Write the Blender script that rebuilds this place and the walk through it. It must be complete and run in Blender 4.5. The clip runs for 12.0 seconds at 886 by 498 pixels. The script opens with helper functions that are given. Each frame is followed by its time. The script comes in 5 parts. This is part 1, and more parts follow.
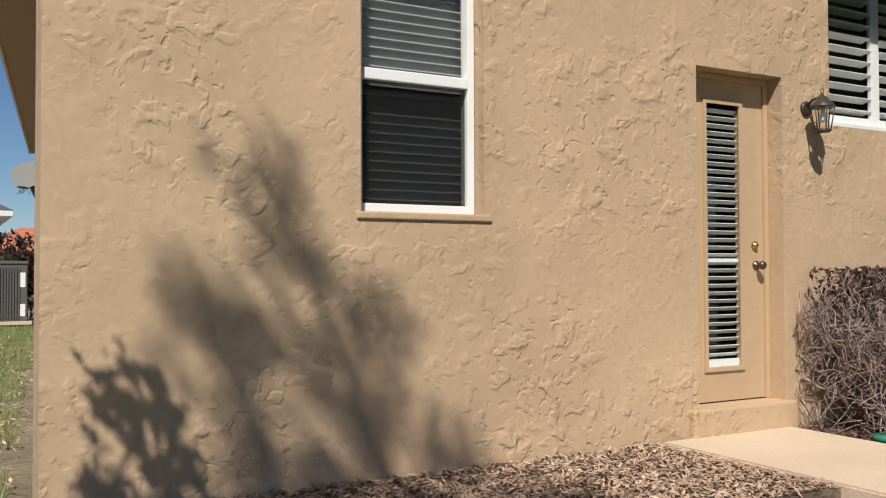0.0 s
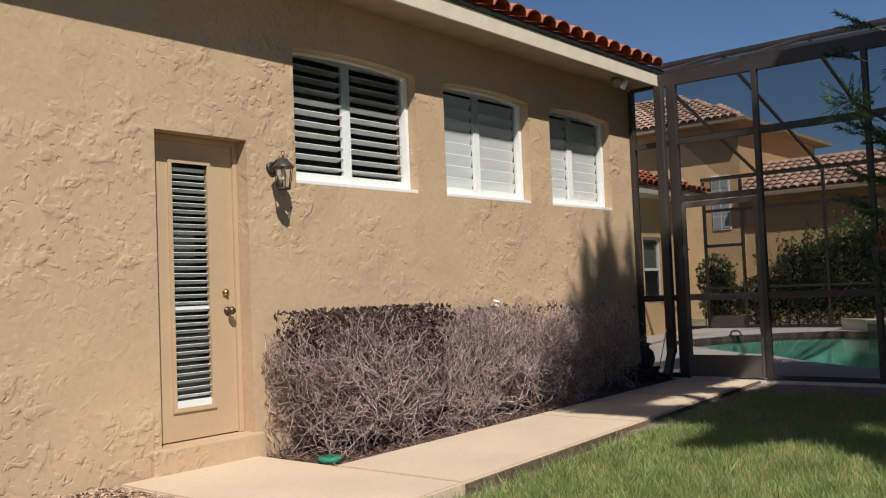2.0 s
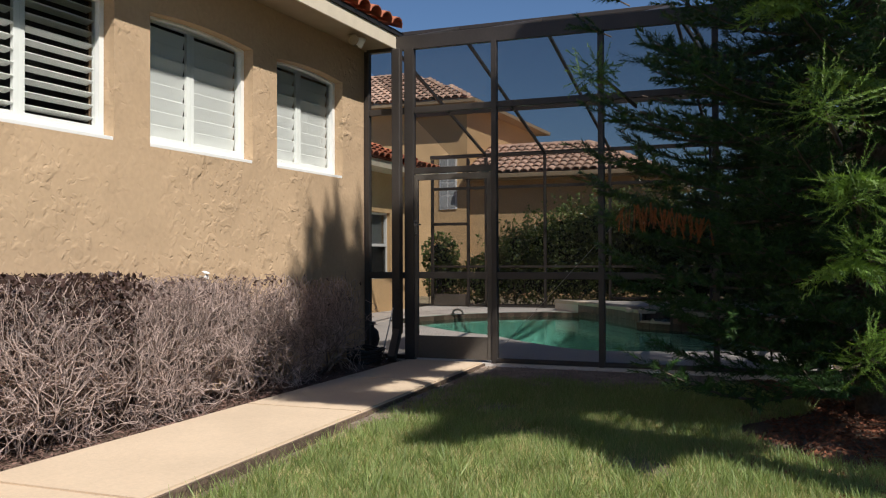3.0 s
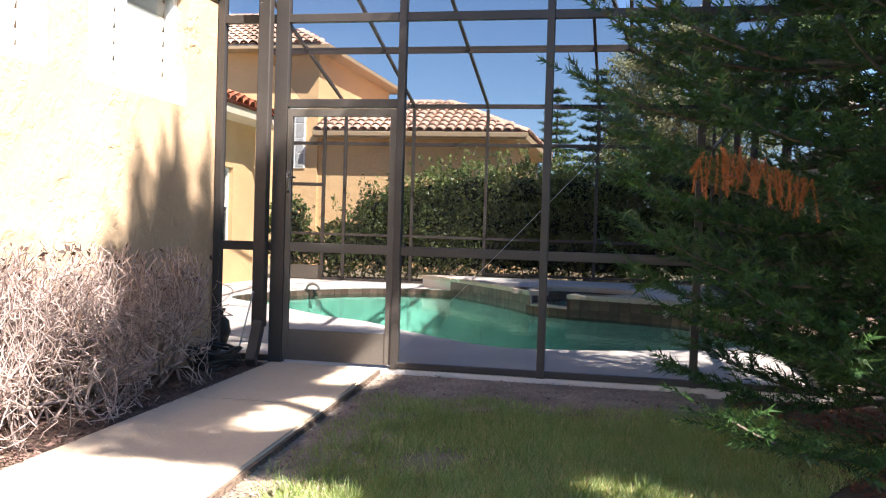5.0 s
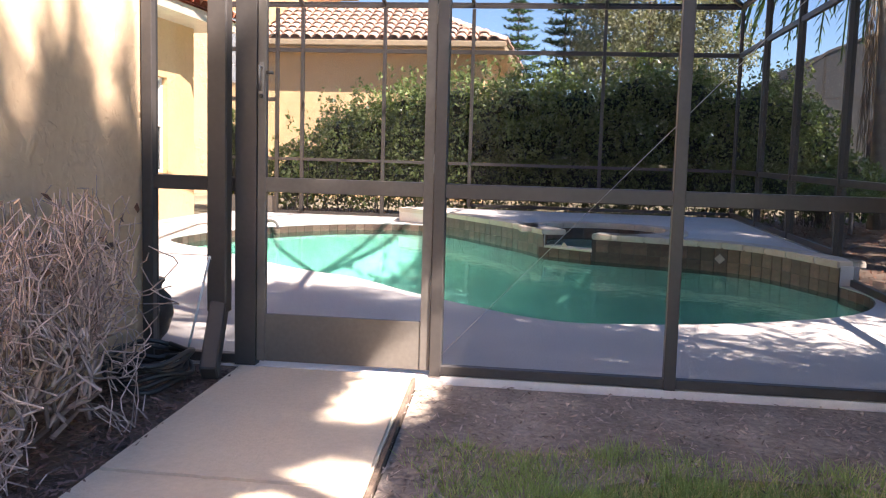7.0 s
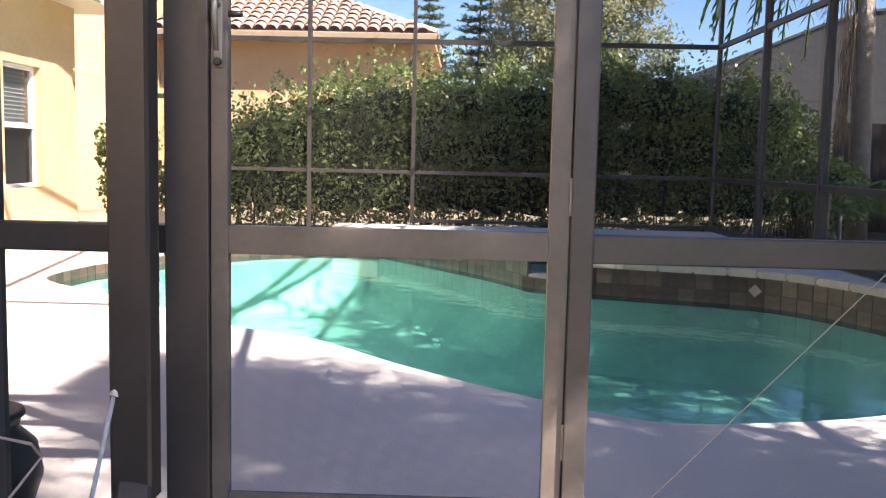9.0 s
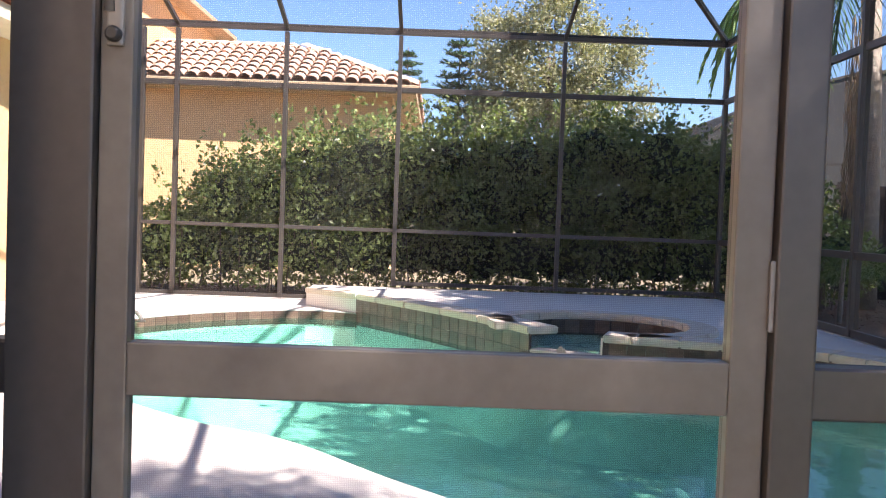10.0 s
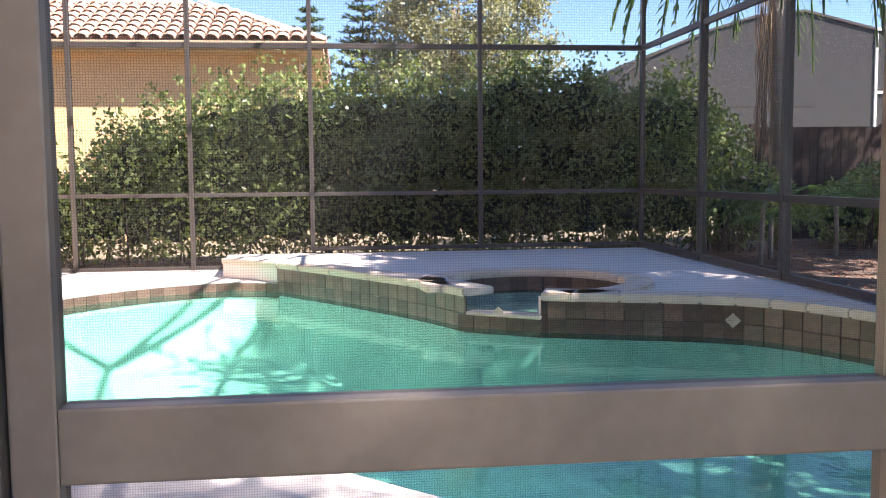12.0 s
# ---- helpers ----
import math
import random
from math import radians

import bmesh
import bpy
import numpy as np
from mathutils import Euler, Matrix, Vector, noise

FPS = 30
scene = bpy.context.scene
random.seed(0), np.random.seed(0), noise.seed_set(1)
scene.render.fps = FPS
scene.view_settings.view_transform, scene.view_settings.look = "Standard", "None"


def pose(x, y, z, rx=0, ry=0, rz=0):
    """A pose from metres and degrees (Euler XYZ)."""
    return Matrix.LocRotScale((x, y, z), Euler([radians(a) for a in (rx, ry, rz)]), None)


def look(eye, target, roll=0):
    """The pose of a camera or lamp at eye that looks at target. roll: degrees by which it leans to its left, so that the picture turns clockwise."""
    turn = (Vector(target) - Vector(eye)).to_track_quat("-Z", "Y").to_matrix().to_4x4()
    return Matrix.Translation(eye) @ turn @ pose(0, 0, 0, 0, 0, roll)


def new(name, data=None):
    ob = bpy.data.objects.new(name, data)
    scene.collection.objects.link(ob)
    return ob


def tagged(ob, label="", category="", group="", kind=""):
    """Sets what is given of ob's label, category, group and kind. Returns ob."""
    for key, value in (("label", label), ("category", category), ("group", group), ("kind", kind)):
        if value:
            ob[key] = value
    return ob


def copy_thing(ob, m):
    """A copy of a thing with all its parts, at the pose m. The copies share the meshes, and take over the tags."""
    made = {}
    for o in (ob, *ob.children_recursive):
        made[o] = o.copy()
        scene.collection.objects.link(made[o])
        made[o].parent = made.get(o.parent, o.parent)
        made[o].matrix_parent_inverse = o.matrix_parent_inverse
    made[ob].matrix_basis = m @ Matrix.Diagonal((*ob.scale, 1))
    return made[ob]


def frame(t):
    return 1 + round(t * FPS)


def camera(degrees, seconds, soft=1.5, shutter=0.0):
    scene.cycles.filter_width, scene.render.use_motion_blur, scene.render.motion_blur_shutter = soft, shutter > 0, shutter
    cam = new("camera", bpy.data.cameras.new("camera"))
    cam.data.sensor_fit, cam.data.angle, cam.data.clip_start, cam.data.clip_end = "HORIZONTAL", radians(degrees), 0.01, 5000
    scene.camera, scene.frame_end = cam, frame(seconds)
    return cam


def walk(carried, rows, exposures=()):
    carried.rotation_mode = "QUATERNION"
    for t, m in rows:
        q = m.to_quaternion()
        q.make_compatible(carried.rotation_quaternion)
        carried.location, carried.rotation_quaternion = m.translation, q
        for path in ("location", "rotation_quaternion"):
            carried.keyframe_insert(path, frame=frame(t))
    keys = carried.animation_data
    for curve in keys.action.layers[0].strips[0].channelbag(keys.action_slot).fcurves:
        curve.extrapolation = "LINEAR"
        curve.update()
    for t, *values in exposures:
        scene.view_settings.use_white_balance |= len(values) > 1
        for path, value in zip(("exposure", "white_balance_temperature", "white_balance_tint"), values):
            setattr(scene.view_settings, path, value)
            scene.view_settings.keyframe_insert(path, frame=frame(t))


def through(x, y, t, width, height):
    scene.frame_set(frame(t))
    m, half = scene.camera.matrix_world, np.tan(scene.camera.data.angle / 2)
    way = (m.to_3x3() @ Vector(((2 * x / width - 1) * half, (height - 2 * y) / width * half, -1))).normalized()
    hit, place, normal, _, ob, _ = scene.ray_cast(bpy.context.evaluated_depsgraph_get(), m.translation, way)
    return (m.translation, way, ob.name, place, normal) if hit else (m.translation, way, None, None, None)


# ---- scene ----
cam = camera(52.0, 12.0, soft=1.15)
PATH = [
    (0, (0.717, 0.772, 1.047), (1.691, 2.518, 1.096), -0.2),
    (0.5, (0.623, 0.347, 1.193), (1.52, 2.127, 1.36), -1.9),
    (1, (0.661, -0.069, 1.226), (1.754, 1.593, 1.435), -2.0),
    (1.5, (0.953, -0.324, 1.211), (2.302, 1.145, 1.357), -1.0),
    (2, (1.387, -0.409, 1.159), (2.93, 0.86, 1.252), -2.3),
    (2.5, (1.678, -0.241, 1.144), (3.401, 0.772, 1.209), -0.7),
    (3, (2.222, 0.063, 1.15), (4.071, 0.824, 1.172), -0.2),
    (3.5, (2.767, 0.474, 1.167), (4.672, 1.075, 1.074), -3.3),
    (3.7, (2.981, 0.627, 1.168), (4.911, 1.14, 1.056), -3.9),
    (5.5, (5.19, 1.791, 1.158), (7.152, 2.175, 1.102), 2.9),
    (6.2, (6.037, 2.186, 1.153), (8.014, 2.427, 0.964), 1.0),
    (6.5, (6.438, 2.374, 1.163), (8.407, 2.652, 0.952), 1.8),
    (8.3, (8.608, 3.514, 1.166), (10.588, 3.657, 0.926), -0.2),
    (8.5, (8.792, 3.578, 1.160), (10.772, 3.677, 0.892), -0.5),
    (8.6, (8.917, 3.560, 1.185), (10.885, 3.670, 0.855), -1.0),
    (9, (9.361, 3.669, 1.195), (11.351, 3.709, 0.994), 1.3),
    (9.5, (9.928, 3.809, 1.225), (11.925, 3.784, 1.122), 0.3),
    (10, (10.462, 3.858, 1.196), (12.46, 3.84, 1.122), 2.1),
    (10.5, (10.811, 3.931, 1.229), (12.806, 3.795, 1.185), 0.5),
    (11, (10.987, 3.963, 1.22), (12.954, 3.616, 1.123), -0.4),
    (11.5, (10.986, 3.978, 1.225), (12.936, 3.566, 1.069), -0.5),
    (12, (10.842, 4.008, 1.224), (12.823, 3.792, 1.057), -0.5),
]
EXPOSURES = [(0.0, 0.08, 6500, 10), (2.5, 0.05, 6500, 10), (3.0, 0.25, 6500, 10), (3.7, 1.15, 6500, 11), (5.3, 2.35, 6600, 15), (6.7, 2.75, 6700, 19), (8.3, 2.85, 6700, 19), (9.5, 2.95, 6650, 19), (11.5, 3.0, 6650, 20), (12.0, 3.2, 6650, 20)]
walk(cam, [(t, look(eye, target, roll)) for t, eye, target, roll in PATH], EXPOSURES)

# ---- light: clear midday sun over the yard, sun behind the walker's right shoulder ----
SUN_WAY = Vector((0.72, 1.0, -1.42)).normalized()
ELEV = math.asin(-SUN_WAY.z)
world = bpy.data.worlds.new("sky")
world.use_nodes = True
scene.world = world
wt = world.node_tree
sky = wt.nodes.new("ShaderNodeTexSky")
sky.sky_type, sky.sun_disc = "NISHITA", False
sky.sun_elevation = ELEV
sky.sun_rotation = math.atan2(-SUN_WAY.x, -SUN_WAY.y)
sky.altitude, sky.air_density, sky.dust_density, sky.ozone_density = 900, 1.0, 0.0, 7.0
wt.nodes["Background"].inputs["Strength"].default_value = 0.067
wt.links.new(sky.outputs["Color"], wt.nodes["Background"].inputs["Color"])
sun = new("sun", bpy.data.lights.new("sun", "SUN"))
sun.data.energy, sun.data.angle, sun.data.color = 5.0, radians(0.53), (1.0, 0.955, 0.885)
sun.rotation_mode = "QUATERNION"
sun.rotation_quaternion = SUN_WAY.to_track_quat("-Z", "Y")
sun.location = (0, -20, 30)


# ---- materials ----
def material(name, base, rough=0.8, metal=0.0, vary=0.12, scale=6.0, fine=60.0, bump=0.0, bump_scale=40.0, per_piece=0.0, spec=0.4, coord="Object"):
    """A surface with two scales of colour variation and fine relief."""
    m = bpy.data.materials.new(name)
    m.use_nodes = True
    nt = m.node_tree
    b = nt.nodes["Principled BSDF"]
    b.inputs["Roughness"].default_value, b.inputs["Metallic"].default_value = rough, metal
    b.inputs["Specular IOR Level"].default_value = spec
    tc = nt.nodes.new("ShaderNodeTexCoord")
    col = None
    for sc, amt in ((scale, vary), (fine, vary * 0.7)):
        n = nt.nodes.new("ShaderNodeTexNoise")
        n.inputs["Scale"].default_value, n.inputs["Detail"].default_value = sc, 5.0
        nt.links.new(tc.outputs[coord], n.inputs["Vector"])
        r = nt.nodes.new("ShaderNodeMapRange")
        r.inputs["From Min"].default_value, r.inputs["From Max"].default_value = 0.3, 0.7
        r.inputs["To Min"].default_value, r.inputs["To Max"].default_value = 1 - amt, 1 + amt
        nt.links.new(n.outputs["Fac"], r.inputs["Value"])
        mul = nt.nodes.new("ShaderNodeMix")
        mul.data_type, mul.blend_type = "RGBA", "MULTIPLY"
        mul.inputs["Factor"].default_value = 1.0
        if col is None:
            mul.inputs["A"].default_value = (*base, 1)
        else:
            nt.links.new(col, mul.inputs["A"])
        nt.links.new(r.outputs["Result"], mul.inputs["B"])
        col = mul.outputs["Result"]
    if per_piece:
        oi = nt.nodes.new("ShaderNodeObjectInfo")
        ge = nt.nodes.new("ShaderNodeNewGeometry")
        add = nt.nodes.new("ShaderNodeMath")
        add.operation = "ADD"
        nt.links.new(oi.outputs["Random"], add.inputs[0])
        nt.links.new(ge.outputs["Random Per Island"], add.inputs[1])
        fr = nt.nodes.new("ShaderNodeMath")
        fr.operation = "FRACT"
        nt.links.new(add.outputs[0], fr.inputs[0])
        r = nt.nodes.new("ShaderNodeMapRange")
        r.inputs["To Min"].default_value, r.inputs["To Max"].default_value = 1 - per_piece, 1 + per_piece
        nt.links.new(fr.outputs[0], r.inputs["Value"])
        mul = nt.nodes.new("ShaderNodeMix")
        mul.data_type, mul.blend_type = "RGBA", "MULTIPLY"
        mul.inputs["Factor"].default_value = 1.0
        nt.links.new(col, mul.inputs["A"])
        nt.links.new(r.outputs["Result"], mul.inputs["B"])
        col = mul.outputs["Result"]
    nt.links.new(col, b.inputs["Base Color"])
    if bump:
        n = nt.nodes.new("ShaderNodeTexNoise")
        n.inputs["Scale"].default_value, n.inputs["Detail"].default_value = bump_scale, 6.0
        nt.links.new(tc.outputs[coord], n.inputs["Vector"])
        bp = nt.nodes.new("ShaderNodeBump")
        bp.inputs["Strength"].default_value, bp.inputs["Distance"].default_value = 1.0, bump
        nt.links.new(n.outputs["Fac"], bp.inputs["Height"])
        nt.links.new(bp.outputs["Normal"], b.inputs["Normal"])
    return m


def stucco(name, base, relief):
    """Knock-down stucco: flattened trowel blobs with sharp rims over a fine sand grain."""
    m = material(name, base, rough=0.85, vary=0.07, scale=1.3, fine=25.0, spec=0.25)
    nt = m.node_tree
    b = nt.nodes["Principled BSDF"]
    tc = nt.nodes["Texture Coordinate"]
    warp = nt.nodes.new("ShaderNodeTexNoise")
    warp.inputs["Scale"].default_value, warp.inputs["Detail"].default_value = 5.0, 3.0
    nt.links.new(tc.outputs["Object"], warp.inputs["Vector"])
    mixv = nt.nodes.new("ShaderNodeMix")
    mixv.data_type, mixv.blend_type = "RGBA", "ADD"
    mixv.inputs["Factor"].default_value = 0.12
    nt.links.new(tc.outputs["Object"], mixv.inputs["A"])
    nt.links.new(warp.outputs["Color"], mixv.inputs["B"])
    heights = []
    for sc, lo, hi, amt in ((7.5, 0.54, 0.70, 1.1), (19.0, 0.58, 0.72, -0.7), (2.2, 0.2, 0.8, 2.4), (12.0, 0.57, 0.69, 0.7)):
        n = nt.nodes.new("ShaderNodeTexNoise")
        n.inputs["Scale"].default_value, n.inputs["Detail"].default_value = sc, 1.5
        n.inputs["Distortion"].default_value = 0.25
        nt.links.new(mixv.outputs["Result"], n.inputs["Vector"])
        r = nt.nodes.new("ShaderNodeMapRange")
        r.interpolation_type = "SMOOTHSTEP"
        r.inputs["From Min"].default_value, r.inputs["From Max"].default_value = lo, hi
        r.inputs["To Max"].default_value = amt
        nt.links.new(n.outputs["Fac"], r.inputs["Value"])
        heights.append(r.outputs["Result"])
    area = nt.nodes.new("ShaderNodeTexNoise")
    area.inputs["Scale"].default_value = 1.1
    nt.links.new(tc.outputs["Object"], area.inputs["Vector"])
    ar = nt.nodes.new("ShaderNodeMapRange")
    ar.inputs["From Min"].default_value, ar.inputs["From Max"].default_value = 0.38, 0.62
    ar.inputs["To Min"].default_value = 0.2
    nt.links.new(area.outputs["Fac"], ar.inputs["Value"])
    total = heights[0]
    for h in heights[1:]:
        add = nt.nodes.new("ShaderNodeMath")
        add.operation = "ADD"
        nt.links.new(total, add.inputs[0])
        nt.links.new(h, add.inputs[1])
        total = add.outputs[0]
    mul = nt.nodes.new("ShaderNodeMath")
    mul.operation = "MULTIPLY"
    nt.links.new(add.outputs[0], mul.inputs[0])
    nt.links.new(ar.outputs["Result"], mul.inputs[1])
    sand = nt.nodes.new("ShaderNodeTexNoise")
    sand.inputs["Scale"].default_value, sand.inputs["Detail"].default_value = 55.0, 4.0
    nt.links.new(tc.outputs["Object"], sand.inputs["Vector"])
    sm = nt.nodes.new("ShaderNodeMath")
    sm.operation = "MULTIPLY_ADD"
    sm.inputs[1].default_value = 0.06
    nt.links.new(sand.outputs["Fac"], sm.inputs[0])
    nt.links.new(mul.outputs[0], sm.inputs[2])
    bp = nt.nodes.new("ShaderNodeBump")
    bp.inputs["Strength"].default_value, bp.inputs["Distance"].default_value = 1.0, relief
    nt.links.new(sm.outputs[0], bp.inputs["Height"])
    nt.links.new(bp.outputs["Normal"], b.inputs["Normal"])
    return m


def leaf_material(name, base, through=0.3, rough=0.5, spread=0.35):
    m = material(name, base, rough=rough, vary=0.2, scale=3.0, fine=20.0, per_piece=spread, spec=0.35)
    nt = m.node_tree
    b = nt.nodes["Principled BSDF"]
    tr = nt.nodes.new("ShaderNodeBsdfTranslucent")
    tr.inputs["Color"].default_value = (min(1, base[0] * 1.6), min(1, base[1] * 1.7), base[2], 1)
    mx = nt.nodes.new("ShaderNodeMixShader")
    mx.inputs["Fac"].default_value = through
    nt.links.new(b.outputs[0], mx.inputs[1])
    nt.links.new(tr.outputs[0], mx.inputs[2])
    nt.links.new(mx.outputs[0], nt.nodes["Material Output"].inputs["Surface"])
    return m


def screen_material(name, colour, cover):
    """Woven insect screen: partly open, partly dark thread."""
    m = bpy.data.materials.new(name)
    m.use_nodes = True
    nt = m.node_tree
    nt.nodes.remove(nt.nodes["Principled BSDF"])
    d, tr, mx = (nt.nodes.new(k) for k in ("ShaderNodeBsdfDiffuse", "ShaderNodeBsdfTransparent", "ShaderNodeMixShader"))
    d.inputs["Color"].default_value = (*colour, 1)
    mx.inputs["Fac"].default_value = cover
    nt.links.new(tr.outputs[0], mx.inputs[1])
    nt.links.new(d.outputs[0], mx.inputs[2])
    nt.links.new(mx.outputs[0], nt.nodes["Material Output"].inputs["Surface"])
    return m


def weave_material(name, colour, pitch, thread):
    """Screen seen from close by: single threads both ways."""
    m = screen_material(name, colour, 0.3)
    nt = m.node_tree
    tc, sep, top = (nt.nodes.new(k) for k in ("ShaderNodeTexCoord", "ShaderNodeSeparateXYZ", "ShaderNodeMath"))
    nt.links.new(tc.outputs["Object"], sep.inputs[0])
    top.operation = "MAXIMUM"
    for i, axis in enumerate(("Y", "Z")):
        mul, fract, less = (nt.nodes.new("ShaderNodeMath") for _ in range(3))
        mul.operation, fract.operation, less.operation = "MULTIPLY", "FRACT", "LESS_THAN"
        mul.inputs[1].default_value, less.inputs[1].default_value = 1.0 / pitch, thread
        nt.links.new(sep.outputs[axis], mul.inputs[0])
        nt.links.new(mul.outputs[0], fract.inputs[0])
        nt.links.new(fract.outputs[0], less.inputs[0])
        nt.links.new(less.outputs[0], top.inputs[i])
    soften = nt.nodes.new("ShaderNodeMath")
    soften.operation = "MULTIPLY_ADD"
    soften.inputs[1].default_value, soften.inputs[2].default_value = 0.24, 0.2
    nt.links.new(top.outputs[0], soften.inputs[0])
    nt.links.new(soften.outputs[0], nt.nodes["Mix Shader"].inputs["Fac"])
    return m


def clear_material(name, tint, rough=0.02, ripple=0.0, ior=1.45, cloud=None):
    """Clear sheet that lets light through and mirrors by Fresnel: panes and water."""
    m = bpy.data.materials.new(name)
    m.use_nodes = True
    nt = m.node_tree
    nt.nodes.remove(nt.nodes["Principled BSDF"])
    g, tr, mx, fr = (nt.nodes.new(k) for k in ("ShaderNodeBsdfGlossy", "ShaderNodeBsdfTransparent", "ShaderNodeMixShader", "ShaderNodeFresnel"))
    tr.inputs["Color"].default_value = (*tint, 1)
    g.inputs["Roughness"].default_value = rough
    fr.inputs["IOR"].default_value = ior
    if ripple:
        tc, n, bp = (nt.nodes.new(k) for k in ("ShaderNodeTexCoord", "ShaderNodeTexNoise", "ShaderNodeBump"))
        n.inputs["Scale"].default_value, n.inputs["Detail"].default_value = 5.0, 3.0
        nt.links.new(tc.outputs["Object"], n.inputs["Vector"])
        bp.inputs["Distance"].default_value = ripple
        nt.links.new(n.outputs["Fac"], bp.inputs["Height"])
        nt.links.new(bp.outputs["Normal"], g.inputs["Normal"])
        nt.links.new(bp.outputs["Normal"], fr.inputs["Normal"])
    body = tr.outputs[0]
    if cloud:
        d, soft_mix = nt.nodes.new("ShaderNodeBsdfDiffuse"), nt.nodes.new("ShaderNodeMixShader")
        d.inputs["Color"].default_value, soft_mix.inputs["Fac"].default_value = (*cloud[:3], 1), cloud[3]
        nt.links.new(tr.outputs[0], soft_mix.inputs[1])
        nt.links.new(d.outputs[0], soft_mix.inputs[2])
        body = soft_mix.outputs[0]
    nt.links.new(fr.outputs[0], mx.inputs["Fac"])
    nt.links.new(body, mx.inputs[1])
    nt.links.new(g.outputs[0], mx.inputs[2])
    nt.links.new(mx.outputs[0], nt.nodes["Material Output"].inputs["Surface"])
    return m


STUCCO = stucco("tan_stucco", (0.50, 0.355, 0.225), 0.0055)
STUCCO_SMOOTH = stucco("tan_stucco_smooth", (0.50, 0.355, 0.22), 0.004)
YELLOW = stucco("yellow_stucco", (0.66, 0.445, 0.235), 0.004)
TAN_PAINT = material("tan_door_paint", (0.50, 0.355, 0.22), rough=0.45, vary=0.04)
WHITE = material("white_vinyl", (0.8, 0.8, 0.78), rough=0.4, vary=0.03)
CREAM = material("cream_fascia_paint", (0.66, 0.58, 0.45), rough=0.5, vary=0.06)
SOFFIT = material("tan_soffit", (0.36, 0.27, 0.17), rough=0.7, vary=0.06)
BRONZE = material("bronze_aluminium", (0.042, 0.035, 0.031), rough=0.45, metal=0.0, vary=0.15, scale=3, fine=40, spec=0.5)
BRONZE_DOOR = material("bronze_door_aluminium", (0.105, 0.09, 0.076), rough=0.45, vary=0.12, scale=3, fine=40)
BLACK = material("black_metal", (0.02, 0.019, 0.018), rough=0.45, vary=0.2)
BRASS = material("brass", (0.6, 0.4, 0.12), rough=0.28, metal=1.0, vary=0.1)
SCREEN = screen_material("insect_screen", (0.016, 0.0155, 0.015), 0.40)
GLASS = clear_material("window_glass", (0.9, 0.93, 0.92))
WATER = clear_material("pool_water", (0.52, 0.835, 0.75), 0.015, 0.004, 1.33, (0.08, 0.32, 0.28, 0.06))
PLASTER = material("pool_plaster", (0.62, 0.76, 0.71), rough=0.7, vary=0.12, scale=1.5, fine=12)
DECK = material("pool_deck", (0.66, 0.6, 0.55), rough=0.8, vary=0.06, scale=1.2, fine=50, bump=0.004, bump_scale=60)
COPING = material("coping", (0.6, 0.5, 0.4), rough=0.75, vary=0.1, scale=5, fine=40, bump=0.004)
SPA_TILE = material("spa_tile", (0.09, 0.13, 0.115), rough=0.4, vary=0.2, scale=6)
PALE_STONE = material("pale_accent_tile", (0.5, 0.4, 0.32), rough=0.5, vary=0.15)
POOL_TILE = material("waterline_tile", (0.115, 0.072, 0.054), rough=0.35, vary=0.25, scale=8, per_piece=0.4)
GROUT = material("dark_grout", (0.07, 0.055, 0.045), rough=0.9)
CONCRETE = material("path_concrete", (0.6, 0.47, 0.34), rough=0.85, vary=0.07, scale=1.4, fine=45, bump=0.004, bump_scale=70)
SOIL = material("lawn_soil", (0.2, 0.165, 0.105), rough=0.95, vary=0.3, scale=1.1, fine=14, bump=0.02, bump_scale=20)
BED = material("bed_soil", (0.13, 0.09, 0.065), rough=0.95, vary=0.35, scale=2.0, fine=30, bump=0.02, bump_scale=25)
SANDY = material("sandy_soil", (0.27, 0.21, 0.165), rough=0.95, vary=0.3, scale=3.0, fine=30, bump=0.02, bump_scale=25)
GRASS = leaf_material("grass_blade", (0.235, 0.295, 0.11), 0.4, 0.45, 0.55)
CHIP = material("wood_chip", (0.42, 0.29, 0.2), rough=0.9, vary=0.15, per_piece=0.45)
RED_MULCH = material("red_pine_litter", (0.2, 0.075, 0.04), rough=0.9, vary=0.2, per_piece=0.45)
LITTER = material("dry_leaf_litter", (0.17, 0.10, 0.08), rough=0.9, vary=0.2, per_piece=0.5)
DRY = material("dry_bits", (0.3, 0.22, 0.18), rough=0.9, vary=0.2, per_piece=0.5)
TWIG = material("dry_twig", (0.35, 0.265, 0.235), rough=0.85, vary=0.25, scale=4, fine=30, per_piece=0.55)
BARK = material("bark", (0.13, 0.1, 0.08), rough=0.9, vary=0.3, scale=8, fine=40, bump=0.02, bump_scale=30)
PALM_BARK = material("palm_bark", (0.3, 0.26, 0.22), rough=0.9, vary=0.25, scale=8, fine=40, bump=0.02, bump_scale=30)
SHRUB_LEAF = leaf_material("maroon_shrub_leaf", (0.075, 0.045, 0.04), 0.15)
HEDGE_LEAF = leaf_material("viburnum_leaf", (0.18, 0.225, 0.088), 0.34, 0.24, 0.8)
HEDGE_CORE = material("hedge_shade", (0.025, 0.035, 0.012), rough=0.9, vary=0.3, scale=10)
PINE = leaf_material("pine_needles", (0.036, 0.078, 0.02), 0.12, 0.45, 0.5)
# lighter yellow-green version of PINE, with sunlight put into the colour
SUNLIT_PINE = leaf_material("sunlit_pine_needles", (0.15, 0.24, 0.05), 0.3, 0.45, 0.4)
DEAD = leaf_material("dead_needles", (0.38, 0.13, 0.05), 0.25, 0.7, 0.3)
